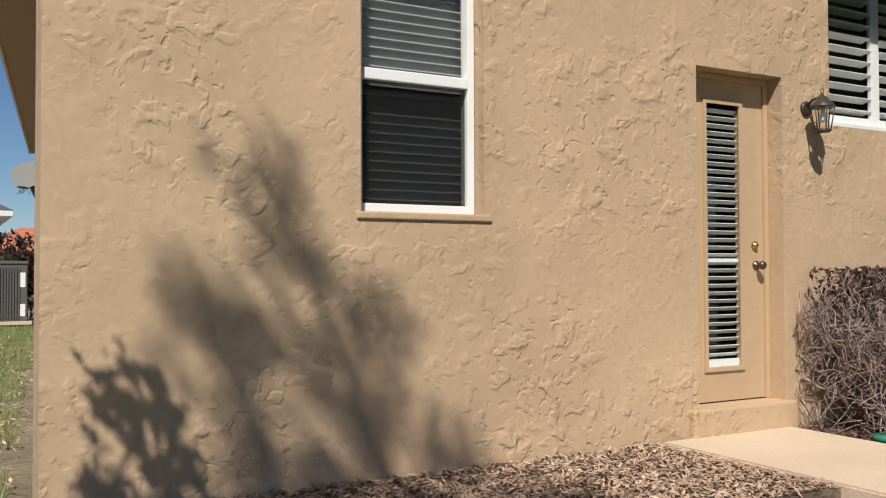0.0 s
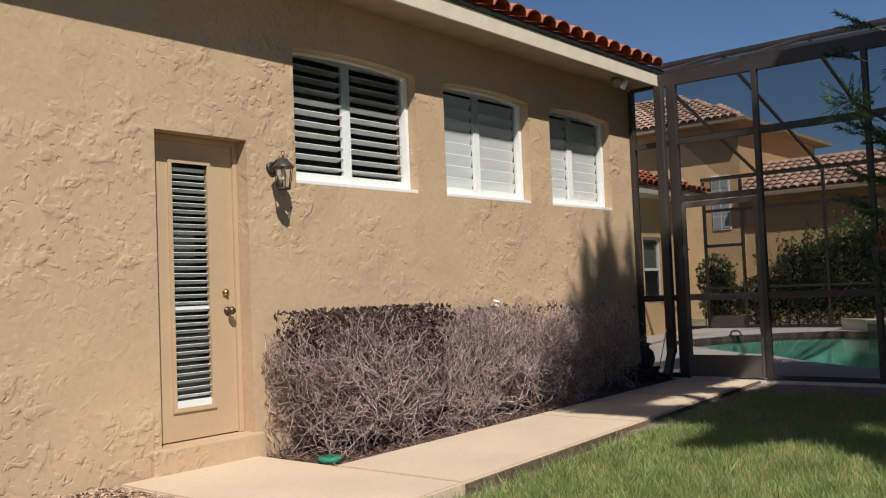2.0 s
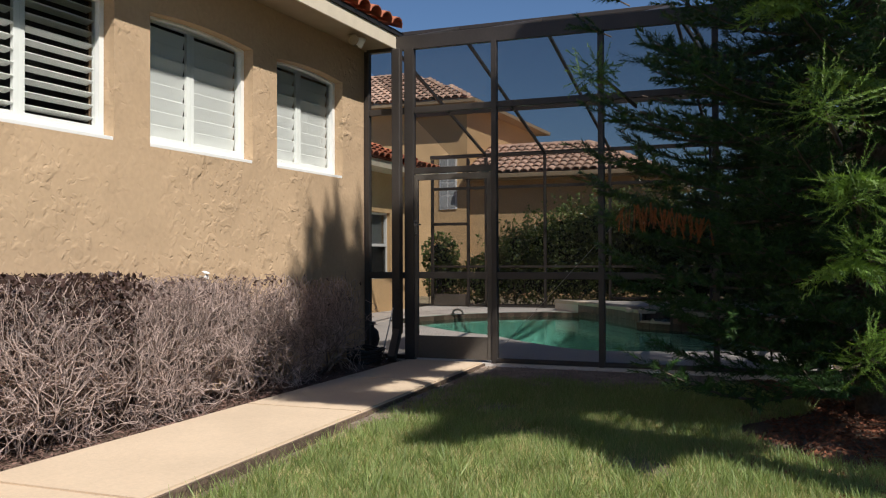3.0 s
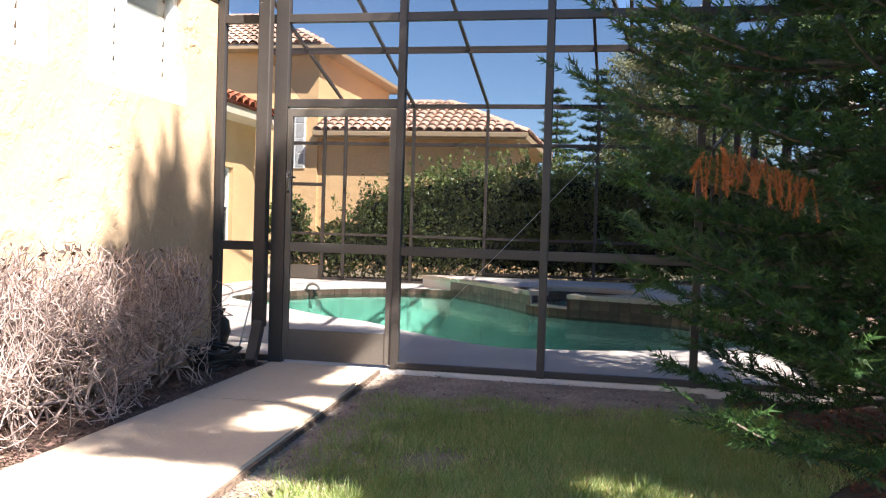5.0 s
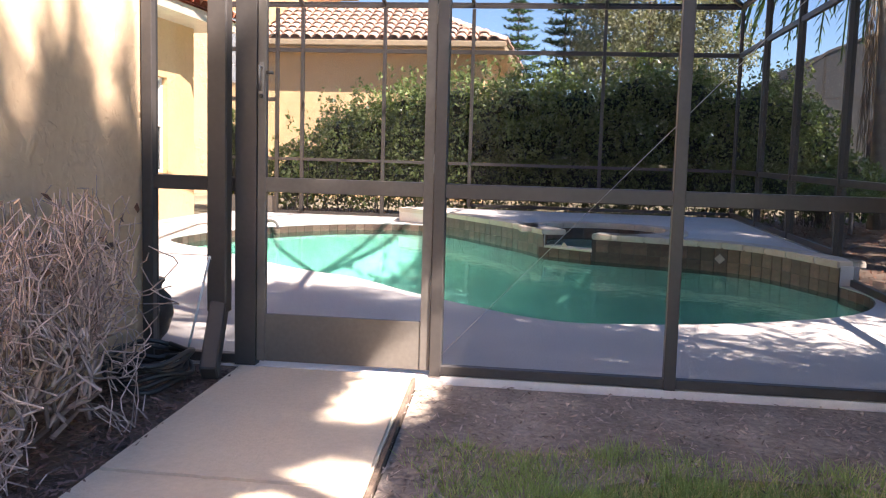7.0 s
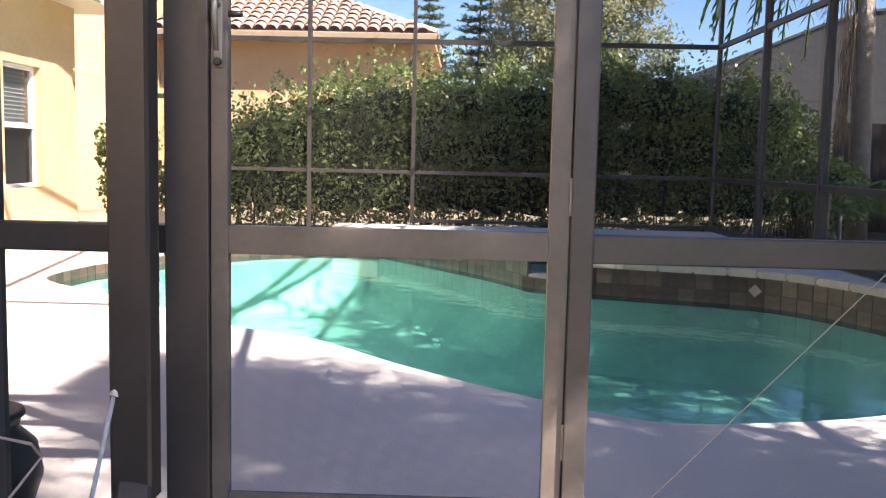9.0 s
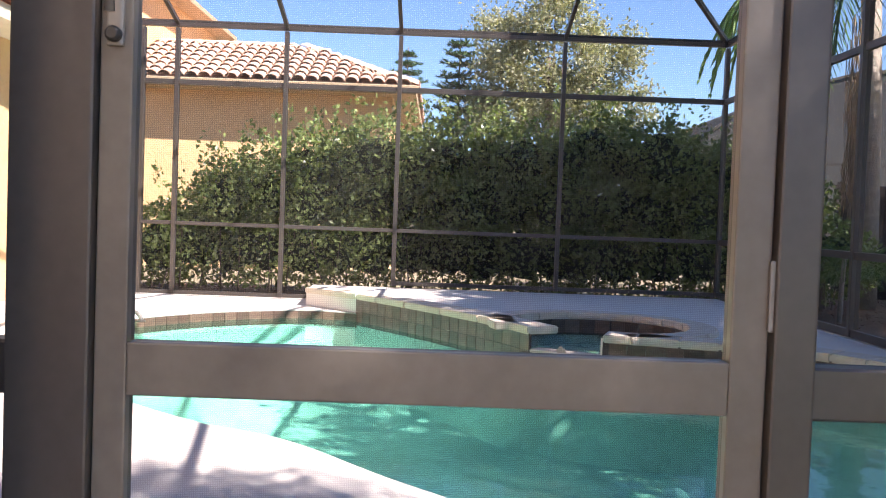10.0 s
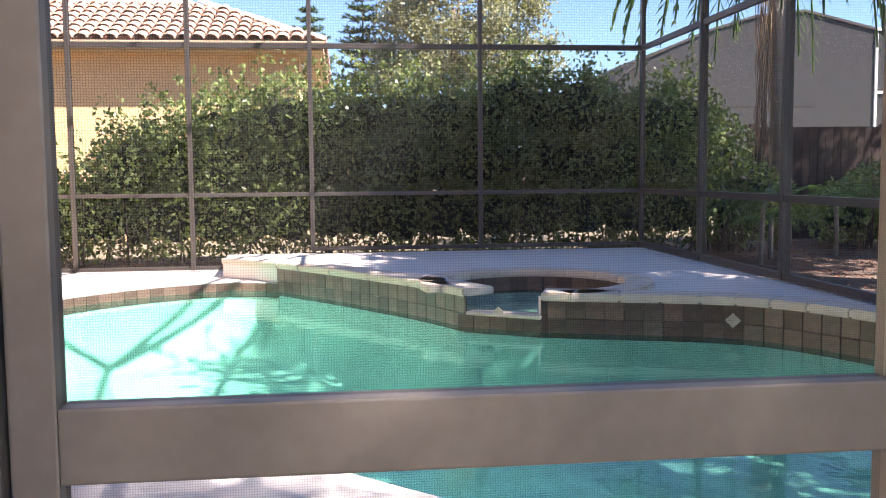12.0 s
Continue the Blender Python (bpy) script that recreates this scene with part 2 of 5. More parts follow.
PALM = leaf_material("palm_frond", (0.09, 0.16, 0.04), 0.3, 0.45, 0.3)
FAR_LEAF = leaf_material("far_tree_leaf", (0.25, 0.25, 0.16), 0.35, 0.6, 0.3)
CLAY = material("clay_tile", (0.5, 0.17, 0.09), rough=0.8, vary=0.15, scale=3, fine=20, per_piece=0.2)
PALE_TILE = material("pale_clay_tile", (0.55, 0.36, 0.27), rough=0.8, vary=0.15, scale=3, fine=20, per_piece=0.25)
FENCE = material("brown_fence", (0.03, 0.018, 0.014), rough=0.8, vary=0.2, per_piece=0.15)
# near-black colour that stands in for the unlit rooms behind the glass
UNLIT_ROOM = material("unlit_interior", (0.03, 0.03, 0.03), rough=0.9)
SHADE = material("grey_window_shade", (0.4, 0.41, 0.41), rough=0.8, vary=0.05)
CABLE = material("steel_cable", (0.3, 0.3, 0.3), rough=0.45, metal=0.3, vary=0.1)
WEAVE = weave_material("door_screen_weave", (0.016, 0.0155, 0.015), 0.0026, 0.35)
NET = screen_material("grey_net", (0.05, 0.048, 0.047), 0.86)
KNOB_METAL = material("dark_bronze_knob", (0.16, 0.11, 0.08), rough=0.35, metal=0.8, vary=0.15)
DULL_METAL = material("dull_aluminium", (0.17, 0.16, 0.15), rough=0.5, metal=0.4, vary=0.1)
DRY_FROND = leaf_material("dry_palm_frond", (0.34, 0.25, 0.17), 0.2, 0.8, 0.4)


# ---- mesh helpers ----
def part(name, bm, mat, parent=None, label=""):
    me = bpy.data.meshes.new(name)
    bm.to_mesh(me)
    bm.free()
    me.materials.append(mat)
    ob = new(name, me)
    ob.parent = parent
    if label:
        ob["label"] = label
    return ob


def thing(name, label, category, at=(0, 0, 0), group="", kind=""):
    ob = tagged(new(name), label, category, group, kind)
    ob.location = at
    return ob


def box(x0, x1, y0, y1, z0, z1, bevel=0.0, bm=None):
    bm = bm or bmesh.new()
    made = bmesh.ops.create_cube(bm, size=1, matrix=Matrix.LocRotScale(((x0 + x1) / 2, (y0 + y1) / 2, (z0 + z1) / 2), None, (x1 - x0, y1 - y0, z1 - z0)))["verts"]
    if bevel:
        edges = list({e for v in made for e in v.link_edges})
        bmesh.ops.bevel(bm, geom=edges, offset=bevel, segments=2, affect="EDGES", profile=0.6)
    return bm


def bar(a, b, w, h, bm=None, bevel=0.0):
    """A straight rectangular bar from a to b."""
    bm = bm or bmesh.new()
    a, b = Vector(a), Vector(b)
    q = (b - a).to_track_quat("Z", "Y")
    made = bmesh.ops.create_cube(bm, size=1, matrix=Matrix.LocRotScale((a + b) / 2, q, (w, h, (b - a).length)))["verts"]
    if bevel:
        bmesh.ops.bevel(bm, geom=list({e for v in made for e in v.link_edges}), offset=bevel, segments=1, affect="EDGES")
    return bm


def lathe(profile, at=(0, 0, 0), n=20, bm=None):
    """A turned shape from (radius, height) rows."""
    bm = bm or bmesh.new()
    rings = [[bm.verts.new((at[0] + r * math.cos(2 * math.pi * k / n), at[1] + r * math.sin(2 * math.pi * k / n), at[2] + z)) for k in range(n)] for r, z in profile]
    for p, q in zip(rings, rings[1:]):
        for k in range(n):
            bm.faces.new((p[k], p[(k + 1) % n], q[(k + 1) % n], q[k])).smooth = True
    bm.faces.new(rings[0][::-1])
    bm.faces.new(rings[-1])
    return bm


def tube(points, radius, n=8, bm=None, ends=None):
    """A round tube along points; ends: the radius at the last point."""
    bm = bm or bmesh.new()
    pts = [Vector(p) for p in points]
    rings = []
    for i, p in enumerate(pts):
        d = (pts[min(i + 1, len(pts) - 1)] - pts[max(i - 1, 0)]).normalized()
        u = d.orthogonal().normalized()
        if rings:
            u = (last - last.dot(d) * d).normalized()
        last = u
        v = d.cross(u)
        r = radius if ends is None else radius + (ends - radius) * i / (len(pts) - 1)
        rings.append([bm.verts.new(p + r * (u * math.cos(2 * math.pi * k / n) + v * math.sin(2 * math.pi * k / n))) for k in range(n)])
    for p, q in zip(rings, rings[1:]):
        for k in range(n):
            bm.faces.new((p[k], p[(k + 1) % n], q[(k + 1) % n], q[k])).smooth = True
    bm.faces.new(rings[0][::-1])
    bm.faces.new(rings[-1])
    return bm


def sheet_mesh(name, verts, faces, mat, parent=None, label=""):
    """One mesh from numpy vertices and equal-sided faces."""
    me = bpy.data.meshes.new(name)
    verts, faces = np.asarray(verts, np.float32).reshape(-1, 3), np.asarray(faces, np.int32)
    k = faces.shape[1]
    me.vertices.add(len(verts))
    me.vertices.foreach_set("co", verts.ravel())
    me.loops.add(faces.size)
    me.loops.foreach_set("vertex_index", faces.ravel())
    me.polygons.add(len(faces))
    me.polygons.foreach_set("loop_start", np.arange(len(faces), dtype=np.int32) * k)
    me.polygons.foreach_set("loop_total", np.full(len(faces), k, np.int32))
    me.update(calc_edges=True)
    me.materials.append(mat)
    ob = new(name, me)
    ob.parent = parent
    if label:
        ob["label"] = label
    return ob


def spline(points, per=8, closed=True):
    """Smooth curve through plan points (Catmull-Rom)."""
    out, n = [], len(points)
    for i in range(n if closed else n - 1):
        p = [Vector(points[(i + k) % n] if closed else points[max(0, min(n - 1, i + k))]) for k in (-1, 0, 1, 2)]
        for j in range(per):
            t = j / per
            out.append(0.5 * ((2 * p[1]) + (p[2] - p[0]) * t + (2 * p[0] - 5 * p[1] + 4 * p[2] - p[3]) * t * t + (3 * p[1] - p[0] - 3 * p[2] + p[3]) * t ** 3))
    if not closed:
        out.append(Vector(points[-1]))
    return out


def plate(outer, holes, thick, to_world):
    """A flat plate with holes, thick metres deep; to_world turns (u, v, depth) into a place."""
    bm = bmesh.new()
    edges = []
    for loop in [outer, *holes]:
        vs = [bm.verts.new((p[0], p[1], 0)) for p in loop]
        edges += [bm.edges.new((vs[i], vs[(i + 1) % len(vs)])) for i in range(len(vs))]
    bmesh.ops.triangle_fill(bm, edges=edges, use_beauty=True)
    made = bmesh.ops.extrude_face_region(bm, geom=bm.faces[:])["geom"]
    for v in made:
        if isinstance(v, bmesh.types.BMVert):
            v.co.z = thick
    for v in bm.verts:
        v.co = Vector(to_world(*v.co))
    bmesh.ops.recalc_face_normals(bm, faces=bm.faces[:])
    return bm


def flat_pane(outline, y, parent):
    """A single sheet of glass facing the yard."""
    bm = bmesh.new()
    f = bm.faces.new([bm.verts.new((u, y, v)) for u, v in outline])
    bm.normal_update()
    if f.normal.y > 0:
        f.normal_flip()
    ob = part("pane", bm, GLASS, parent)
    ob.visible_shadow = False
    return ob


def rect(x0, x1, z0, z1):
    return [(x0, z0), (x1, z0), (x1, z1), (x0, z1)]


def arched(x0, x1, z0, z1, rise, n=10):
    """An opening with a flat segmental arch on top."""
    top = [(x1 + (x0 - x1) * k / n, z1 - rise * (2 * k / n - 1) ** 2) for k in range(n + 1)]
    return [(x0, z0), (x1, z0), *top]


def leaves(rng, centres, size, up=0.3, wide=0.5):
    """Kite-shaped leaves, folded a little, at random turns."""
    n = len(centres)
    d = rng.normal(size=(n, 3)) + np.array([0, 0, up])
    d /= np.linalg.norm(d, axis=1, keepdims=True)
    s = np.cross(d, rng.normal(size=(n, 3)))
    s /= np.linalg.norm(s, axis=1, keepdims=True)
    nrm = np.cross(d, s)
    ln = (size * rng.uniform(0.65, 1.3, n))[:, None]
    a, b = centres - d * ln * 0.5, centres + d * ln * 0.5
    c = centres + nrm * ln * 0.06
    v = np.stack([a, c + s * ln * wide * 0.5, b, c - s * ln * wide * 0.5], 1).reshape(-1, 3)
    return v, np.arange(4 * n).reshape(-1, 4)


def prisms(a, b, ra, rb):
    """Thin three-sided twigs from a to b."""
    n = len(a)
    d = b - a
    d /= np.maximum(np.linalg.norm(d, axis=1, keepdims=True), 1e-6)
    ref = np.where(np.abs(d[:, 2:3]) > 0.9, np.array([[1.0, 0, 0]]), np.array([[0, 0, 1.0]]))
    u = np.cross(d, ref)
    u /= np.linalg.norm(u, axis=1, keepdims=True)
    w = np.cross(d, u)
    vs = []
    for p, r in ((a, ra), (b, rb)):
        for k in range(3):
            ang = 2 * math.pi * k / 3
            vs.append(p + np.asarray(r).reshape(-1, 1) * (u * math.cos(ang) + w * math.sin(ang)))
    v = np.stack(vs, 1).reshape(-1, 3)
    base = (np.arange(n) * 6)[:, None]
    f = np.concatenate([base + np.array([[k, (k + 1) % 3, 3 + (k + 1) % 3, 3 + k]]) for k in range(3)], 0)
    return v, f


# ---- plan ----
WALL_Y, CAGE_X, FAR_X, SIDE_Y = 4.97, 11.74, 22.78, 0.0
EAVE_Y, EAVE_Z = 4.55, 3.60
near_edge = spline([(18.7, 7.5), (17.6, 7.5), (16.66, 6.45), (15.6, 5.3), (15.15, 4.6), (14.5, 4.0), (13.9, 3.35), (13.5, 2.8), (13.5, 2.3), (13.75, 1.5), (14.4, 0.5), (15.3, 0.05), (16.1, 0.12)], 6, False)
raised_low = spline([(16.1, 0.12), (16.9, 0.42), (17.45, 0.75), (17.75, 1.2), (17.95, 1.8), (18.15, 2.4)], 4, False)
raised_high = spline([(18.5, 2.98), (19.3, 3.4), (20.4, 4.15), (21.2, 4.75)], 4, False)
far_edge = spline([(21.2, 4.75), (21.35, 5.4), (20.85, 6.3), (19.95, 7.0), (18.7, 7.5)], 6, False)
POOL = near_edge[:-1] + raised_low + raised_high[:-1] + far_edge[:-1]
SPA, SPA_R, RAISE = (19.1, 2.25), 0.85, 0.22
bay = [Vector((SPA[0] + SPA_R * math.cos(radians(a)), SPA[1] + SPA_R * math.sin(radians(a)))) for a in range(170, 489, 12)]
RAISED = raised_low + bay + raised_high + [Vector(p) for p in ((21.85, 5.45), (FAR_X + 0.05, 5.5), (FAR_X + 0.05, SIDE_Y - 0.05), (16.1, SIDE_Y - 0.05))]

# ---- ground: one sheet to the horizon, open where the pool deck lies ----
bm = bmesh.new()
loops = [[(-900, -900), (900, -900), (900, 900), (-900, 900)], [(CAGE_X + 0.05, SIDE_Y), (FAR_X, SIDE_Y), (FAR_X, 8.9), (CAGE_X + 0.05, 8.9)]]
edges = []
for loop in loops:
    vs = [bm.verts.new((*p, -0.07)) for p in loop]
    edges += [bm.edges.new((vs[i], vs[(i + 1) % len(vs)])) for i in range(len(vs))]
bmesh.ops.triangle_fill(bm, edges=edges, use_beauty=True)
bmesh.ops.recalc_face_normals(bm, faces=bm.faces[:])
tagged(part("ground", bm, SOIL), "brown soil and thin turf of the yard", "ground", kind="structure")
bm = plate([(1.1, WALL_Y), (1.1, 3.7), (4.55, 3.7), (4.54, 4.95)], [], -0.08, lambda u, v, d: (u, v, -0.012 + d))
tagged(part("mulch_bed", bm, BED), "mulched bed along the house wall", "ground", kind="structure")
bm = plate([(5.75, WALL_Y), (5.7, 4.12), (11.74, 4.36), (11.74, WALL_Y)], [], -0.08, lambda u, v, d: (u, v, -0.012 + d))
tagged(part("shrub_bed", bm, BED), "dark soil bed under the clipped shrubs", "ground", kind="structure")
bm = plate([(7.0, -4.0), (7.3, -0.2), (8.2, 0.5), (9.6, 0.9), (11.0, 0.9), (11.68, 0.7), (11.68, -4.0)], [], -0.05, lambda u, v, d: (u, v, -0.055 + d))
tagged(part("tree_bed", bm, BED), "needle-covered soil under the pine", "ground", kind="structure")
bm = plate([(8.0, 3.19), (8.6, 2.95), (10.1, 2.95), (10.55, 2.3), (10.6, 0.92), (11.68, 0.92), (11.68, 3.44)], [], -0.06, lambda u, v, d: (u, v, -0.035 + d))
tagged(part("bare_patch", bm, SANDY), "bare sandy strip beside the screen", "ground", kind="structure")

bm = plate([(CAGE_X + 0.1, SIDE_Y - 0.09), (CAGE_X + 0.1, -6.5), (27.5, -6.5), (27.5, SIDE_Y - 0.09)], [], -0.06, lambda u, v, d: (u, v, -0.03 + d))
tagged(part("side_bed", bm, BED), "dark mulched bed beside the pool cage", "ground", kind="structure")

# path slabs with a joint between them
path = tagged(new("path"), "sunlit tan concrete garden path", "path", kind="structure")
cuts = [4.55, 5.68, 8.3, 10.05, 11.66]


def path_y(x, left):
    k = (x - 4.55) / 7.1
    return (4.10 + 0.30 * k) if left else (2.96 + 0.51 * k)


for x0, x1 in zip(cuts, cuts[1:]):
    a, b = x0 + 0.004, x1 - 0.004
    top = WALL_Y - 0.02 if x0 < 5 else None
    outline = [(a, path_y(a, False)), (b, path_y(b, False)), (b, top or path_y(b, True)), (a, top or path_y(a, True))]
    bm = plate(outline, [], -0.13, lambda u, v, d: (u, v, d + 0.012))
    bmesh.ops.bevel(bm, geom=[e for e in bm.edges if min(v.co.z for v in e.verts) > 0 and len(e.link_faces) == 2 and e.calc_face_angle(0) > 0.5], offset=0.012, segments=2, affect="EDGES")
    part("slab", bm, CONCRETE, path)

# dark strip hiding the slab side, standing in for its shade and soil stain
bm = plate([(5.7, path_y(5.7, False) - 0.022), (11.66, path_y(11.66, False) - 0.022), (11.66, path_y(11.66, False) - 0.004), (5.7, path_y(5.7, False) - 0.004)], [], -0.08, lambda u, v, d: (u, v, d - 0.002))
tagged(part("dark_path_edge", bm, BED), "dark strip for the shaded, soil-stained side of the path", "ground", kind="structure")

# ---- house ----
WINDOWS = [(6.15, 7.62), (8.02, 9.45), (9.86, 11.2)]
W_SILL, W_TOP, W_RISE = 2.055, 3.17, 0.04
holes = [rect(2.585, 3.315, 1.352, 2.785), rect(4.89, 5.67, 0.0, 2.343)] + [arched(a, b, W_SILL, W_TOP, W_RISE) for a, b in WINDOWS]
bm = plate(rect(1.1, CAGE_X, -0.3, EAVE_Z + 0.02), holes, 0.25, lambda u, v, d: (u, WALL_Y + d, v))
tagged(part("wall_south", bm, STUCCO), "tan knock-down stucco house wall", "wall", kind="structure")
tagged(part("wall_west", plate([(1.13, WALL_Y + 0.25), (1.4, WALL_Y + 0.25), (3.4, 22), (3.14, 22)], [], EAVE_Z + 0.32, lambda u, v, d: (u, v, -0.3 + d)), STUCCO), "tan stucco side wall of the house", "wall", kind="structure")
tagged(part("wall_east", box(CAGE_X - 0.25, CAGE_X, WALL_Y + 0.25, 9.1, -0.3, EAVE_Z + 0.02), STUCCO_SMOOTH), "tan stucco wall inside the pool cage", "wall", kind="structure")
# added inner wall and floor, near-black in place of room shade
tagged(part("wall_inner", box(1.35, CAGE_X - 0.25, 5.95, 6.05, -0.1, EAVE_Z), UNLIT_ROOM), "unseen inner wall behind the windows, coloured as unlit", "wall", kind="structure")
tagged(part("floor", box(1.35, CAGE_X - 0.25, WALL_Y + 0.25, 5.95, -0.1, 0.15), UNLIT_ROOM), "unseen floor behind the windows, coloured as unlit", "floor", kind="structure")

# wing wall behind the pool, with two windows
bm = plate(rect(CAGE_X, 21.6, -0.3, 3.2), [rect(19.67, 20.6, 0.72, 2.18), rect(16.2, 17.1, 0.72, 2.18)], 0.25, lambda u, v, d: (u, 8.9 + d, v))
tagged(part("wall_wing", bm, YELLOW), "pale yellow stucco wall beside the pool", "wall", kind="structure")
tagged(part("wall_wing_end", box(21.35, 21.6, 9.15, 15, -0.3, 3.2), YELLOW), "pale yellow stucco end wall", "wall", kind="structure")
# added wall behind the wing windows, room shade put into its colour
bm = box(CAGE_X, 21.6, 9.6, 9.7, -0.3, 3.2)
tagged(part("wall_wing_inner", bm, UNLIT_ROOM), "unseen inner wall behind the wing windows, coloured as unlit", "wall", kind="structure")


def sash_window(name, x0, x1, z0, z1, y, label):
    w = tagged(new(name), label, "window", kind="structure")
    f = 0.045
    mid = (z0 + z1) / 2 - 0.02
    bm = box(x0, x0 + f, y, y + 0.07, z0, z1, 0.004)
    box(x1 - f, x1, y, y + 0.07, z0, z1, 0.004, bm)
    box(x0 + f, x1 - f, y, y + 0.07, z0, z0 + f, 0.004, bm)
    box(x0 + f, x1 - f, y, y + 0.07, z1 - f, z1, 0.004, bm)
    part("window_frame", bm, WHITE, w)
    part("meeting_rail", box(x0 + f, x1 - f, y - 0.008, y + 0.05, mid, mid + 0.06, 0.006), WHITE, w)
    flat_pane(rect(x0 + f, x1 - f, mid + 0.06, z1 - f), y + 0.045, w)
    part("insect_screen", plate(rect(x0 + f, x1 - f, z0 + f, mid), [], 0.002, lambda u, v, d: (u, y + 0.028 + d, v)), SCREEN, w)
    flat_pane(rect(x0 + f, x1 - f, z0 + f, mid), y + 0.045, w)
    n = int((z1 - z0) / 0.05)
    blind = part("blind", box(x0 + 0.01, x1 - 0.01, y + 0.13, y + 0.135, z0, z1), SHADE, w, "grey pleated window shade")
    slat = None
    for k in range(n):
        z = z0 + (k + 0.5) * (z1 - z0) / n
        if slat is None:
            slat = part("pleat", bar((x0 + 0.01, 0, 0), (x1 - 0.01, 0, 0), 0.046, 0.007), SHADE, blind)
            slat.location = (0, y + 0.122, z)
        else:
            o = new("pleat", slat.data)
            o.parent, o.location = blind, (0, y + 0.122, z)
    return w


sash_window("window_1", 2.59, 3.31, 1.357, 2.78, WALL_Y + 0.09, "white double-hung window with a grey shade")
for i, (a, b) in enumerate(((19.67, 20.6), (16.2, 17.1))):
    sash_window("window_%d" % (5 + i), a + 0.003, b - 0.003, 0.723, 2.177, 8.98, "white double-hung window in the wing wall")
tagged(part("sill", box(2.56, 3.36, WALL_Y - 0.014, WALL_Y + 0.088, 1.315, 1.351, 0.008), STUCCO_SMOOTH), "tan stucco sill under the double-hung window", "sill", kind="structure")


def shutter_window(name, x0, x1, tilt, label):
    """Arched white window with louvred shutters behind the pane."""
    w = tagged(new(name), label, "window", kind="structure")
    y = WALL_Y + 0.10
    g = 0.003
    outer = arched(x0 + g, x1 - g, W_SILL + g, W_TOP - g, W_RISE)
    inner = arched(x0 + 0.04, x1 - 0.05, W_SILL + 0.06, W_TOP - 0.02, W_RISE)
    part("window_frame", plate(outer, [inner], 0.07, lambda u, v, d: (u, y + d, v)), WHITE, w)
    part("window_sill", box(x0 + g, x1 - g, WALL_Y + 0.005, y, W_SILL + 0.001, W_SILL + 0.03, 0.004), WHITE, w)
    flat_pane(arched(x0 + 0.04, x1 - 0.05, W_SILL + 0.06, W_TOP - 0.02, W_RISE), y + 0.04, w)
    mid = (x0 + x1) / 2
    for a, b in ((x0 - 0.02, mid), (mid, x1 + 0.02)):
        s = part("shutter_panel", box(a, a + 0.05, y + 0.065, y + 0.095, W_SILL + 0.02, 3.2, 0.004), WHITE, w)
        bm = box(b - 0.05, b, y + 0.065, y + 0.095, W_SILL + 0.02, 3.2, 0.004)
        box(a + 0.05, b - 0.05, y + 0.065, y + 0.095, W_SILL + 0.02, W_SILL + 0.12, 0.004, bm)
        box(a + 0.05, b - 0.05, y + 0.065, y + 0.095, 3.12, 3.2, 0.004, bm)
        part("rail", bm, WHITE, s)
        first = None
        n = 10 if tilt > -40 else 8
        for k in range(n):
            z = W_SILL + 0.165 + k * (0.092 if tilt > -40 else 0.116)
            if first is None:
                bm = bmesh.new()
                bmesh.ops.create_cube(bm, size=1, matrix=Matrix.LocRotScale(None, None, (b - a - 0.1, 0.088 if tilt > -40 else 0.124, 0.009)))
                bmesh.ops.bevel(bm, geom=bm.edges[:], offset=0.003, segments=1, affect="EDGES")
                first = o = part("louvre", bm, WHITE, s)
            else:
                o = new("louvre", first.data)
                o.parent = s
            o.location, o.rotation_euler = ((a + b) / 2, y + 0.1, z), (radians(tilt), 0, 0)
    return w


shutter_window("window_2", *WINDOWS[0], -14, "arched white window with open louvred shutters")
shutter_window("window_3", *WINDOWS[1], -74, "arched white window with closed louvred shutters")
shutter_window("window_4", *WINDOWS[2], -74, "arched white window with closed louvred shutters")

# garden door
door = tagged(new("door_1"), "closed tan door with a blind behind its long pane", "door", kind="structure")
DY = WALL_Y + 0.14
bm = plate(rect(4.93, 5.63, 0.19, 2.30), [rect(5.09, 5.42, 0.40, 2.16)], 0.045, lambda u, v, d: (u, DY + d, v))
part("door_leaf", bm, TAN_PAINT, door)
bm = box(4.892, 4.928, DY - 0.02, DY + 0.06, 0.182, 2.34, 0.003)
box(5.632, 5.668, DY - 0.02, DY + 0.06, 0.182, 2.34, 0.003, bm)
box(4.928, 5.632, DY - 0.02, DY + 0.06, 2.302, 2.34, 0.003, bm)
part("door_frame", bm, TAN_PAINT, door)
bm = plate(rect(5.075, 5.435, 0.385, 2.175), [rect(5.105, 5.405, 0.415, 2.145)], -0.014, lambda u, v, d: (u, DY + d, v))
part("glazing_bead", bm, TAN_PAINT, door)
flat_pane(rect(5.09, 5.42, 0.40, 2.16), DY + 0.012, door)
blind = part("blind", box(5.092, 5.418, DY + 0.02, DY + 0.04, 0.402, 0.46), WHITE, door, "white slatted door blind")
slat = None
for k in range(33):
    z = 0.49 + k * 0.0505
    if slat is None:
        bm = bmesh.new()
        bmesh.ops.create_cube(bm, size=1, matrix=Matrix.LocRotScale(None, None, (0.322, 0.036, 0.004)))
        slat = o = part("slat", bm, WHITE, blind)
    else:
        o = new("slat", slat.data)
        o.parent = blind
    o.location, o.rotation_euler = (5.255, DY + 0.034, z), (radians(-36), 0, 0)
part("bottom_rail", box(5.095, 5.415, DY + 0.018, DY + 0.03, 1.10, 1.125), WHITE, blind)
# near-black sheet for the unlit room behind the blind
part("backing", box(5.0, 5.5, DY + 0.3, DY + 0.31, 0.3, 2.3), UNLIT_ROOM, door)
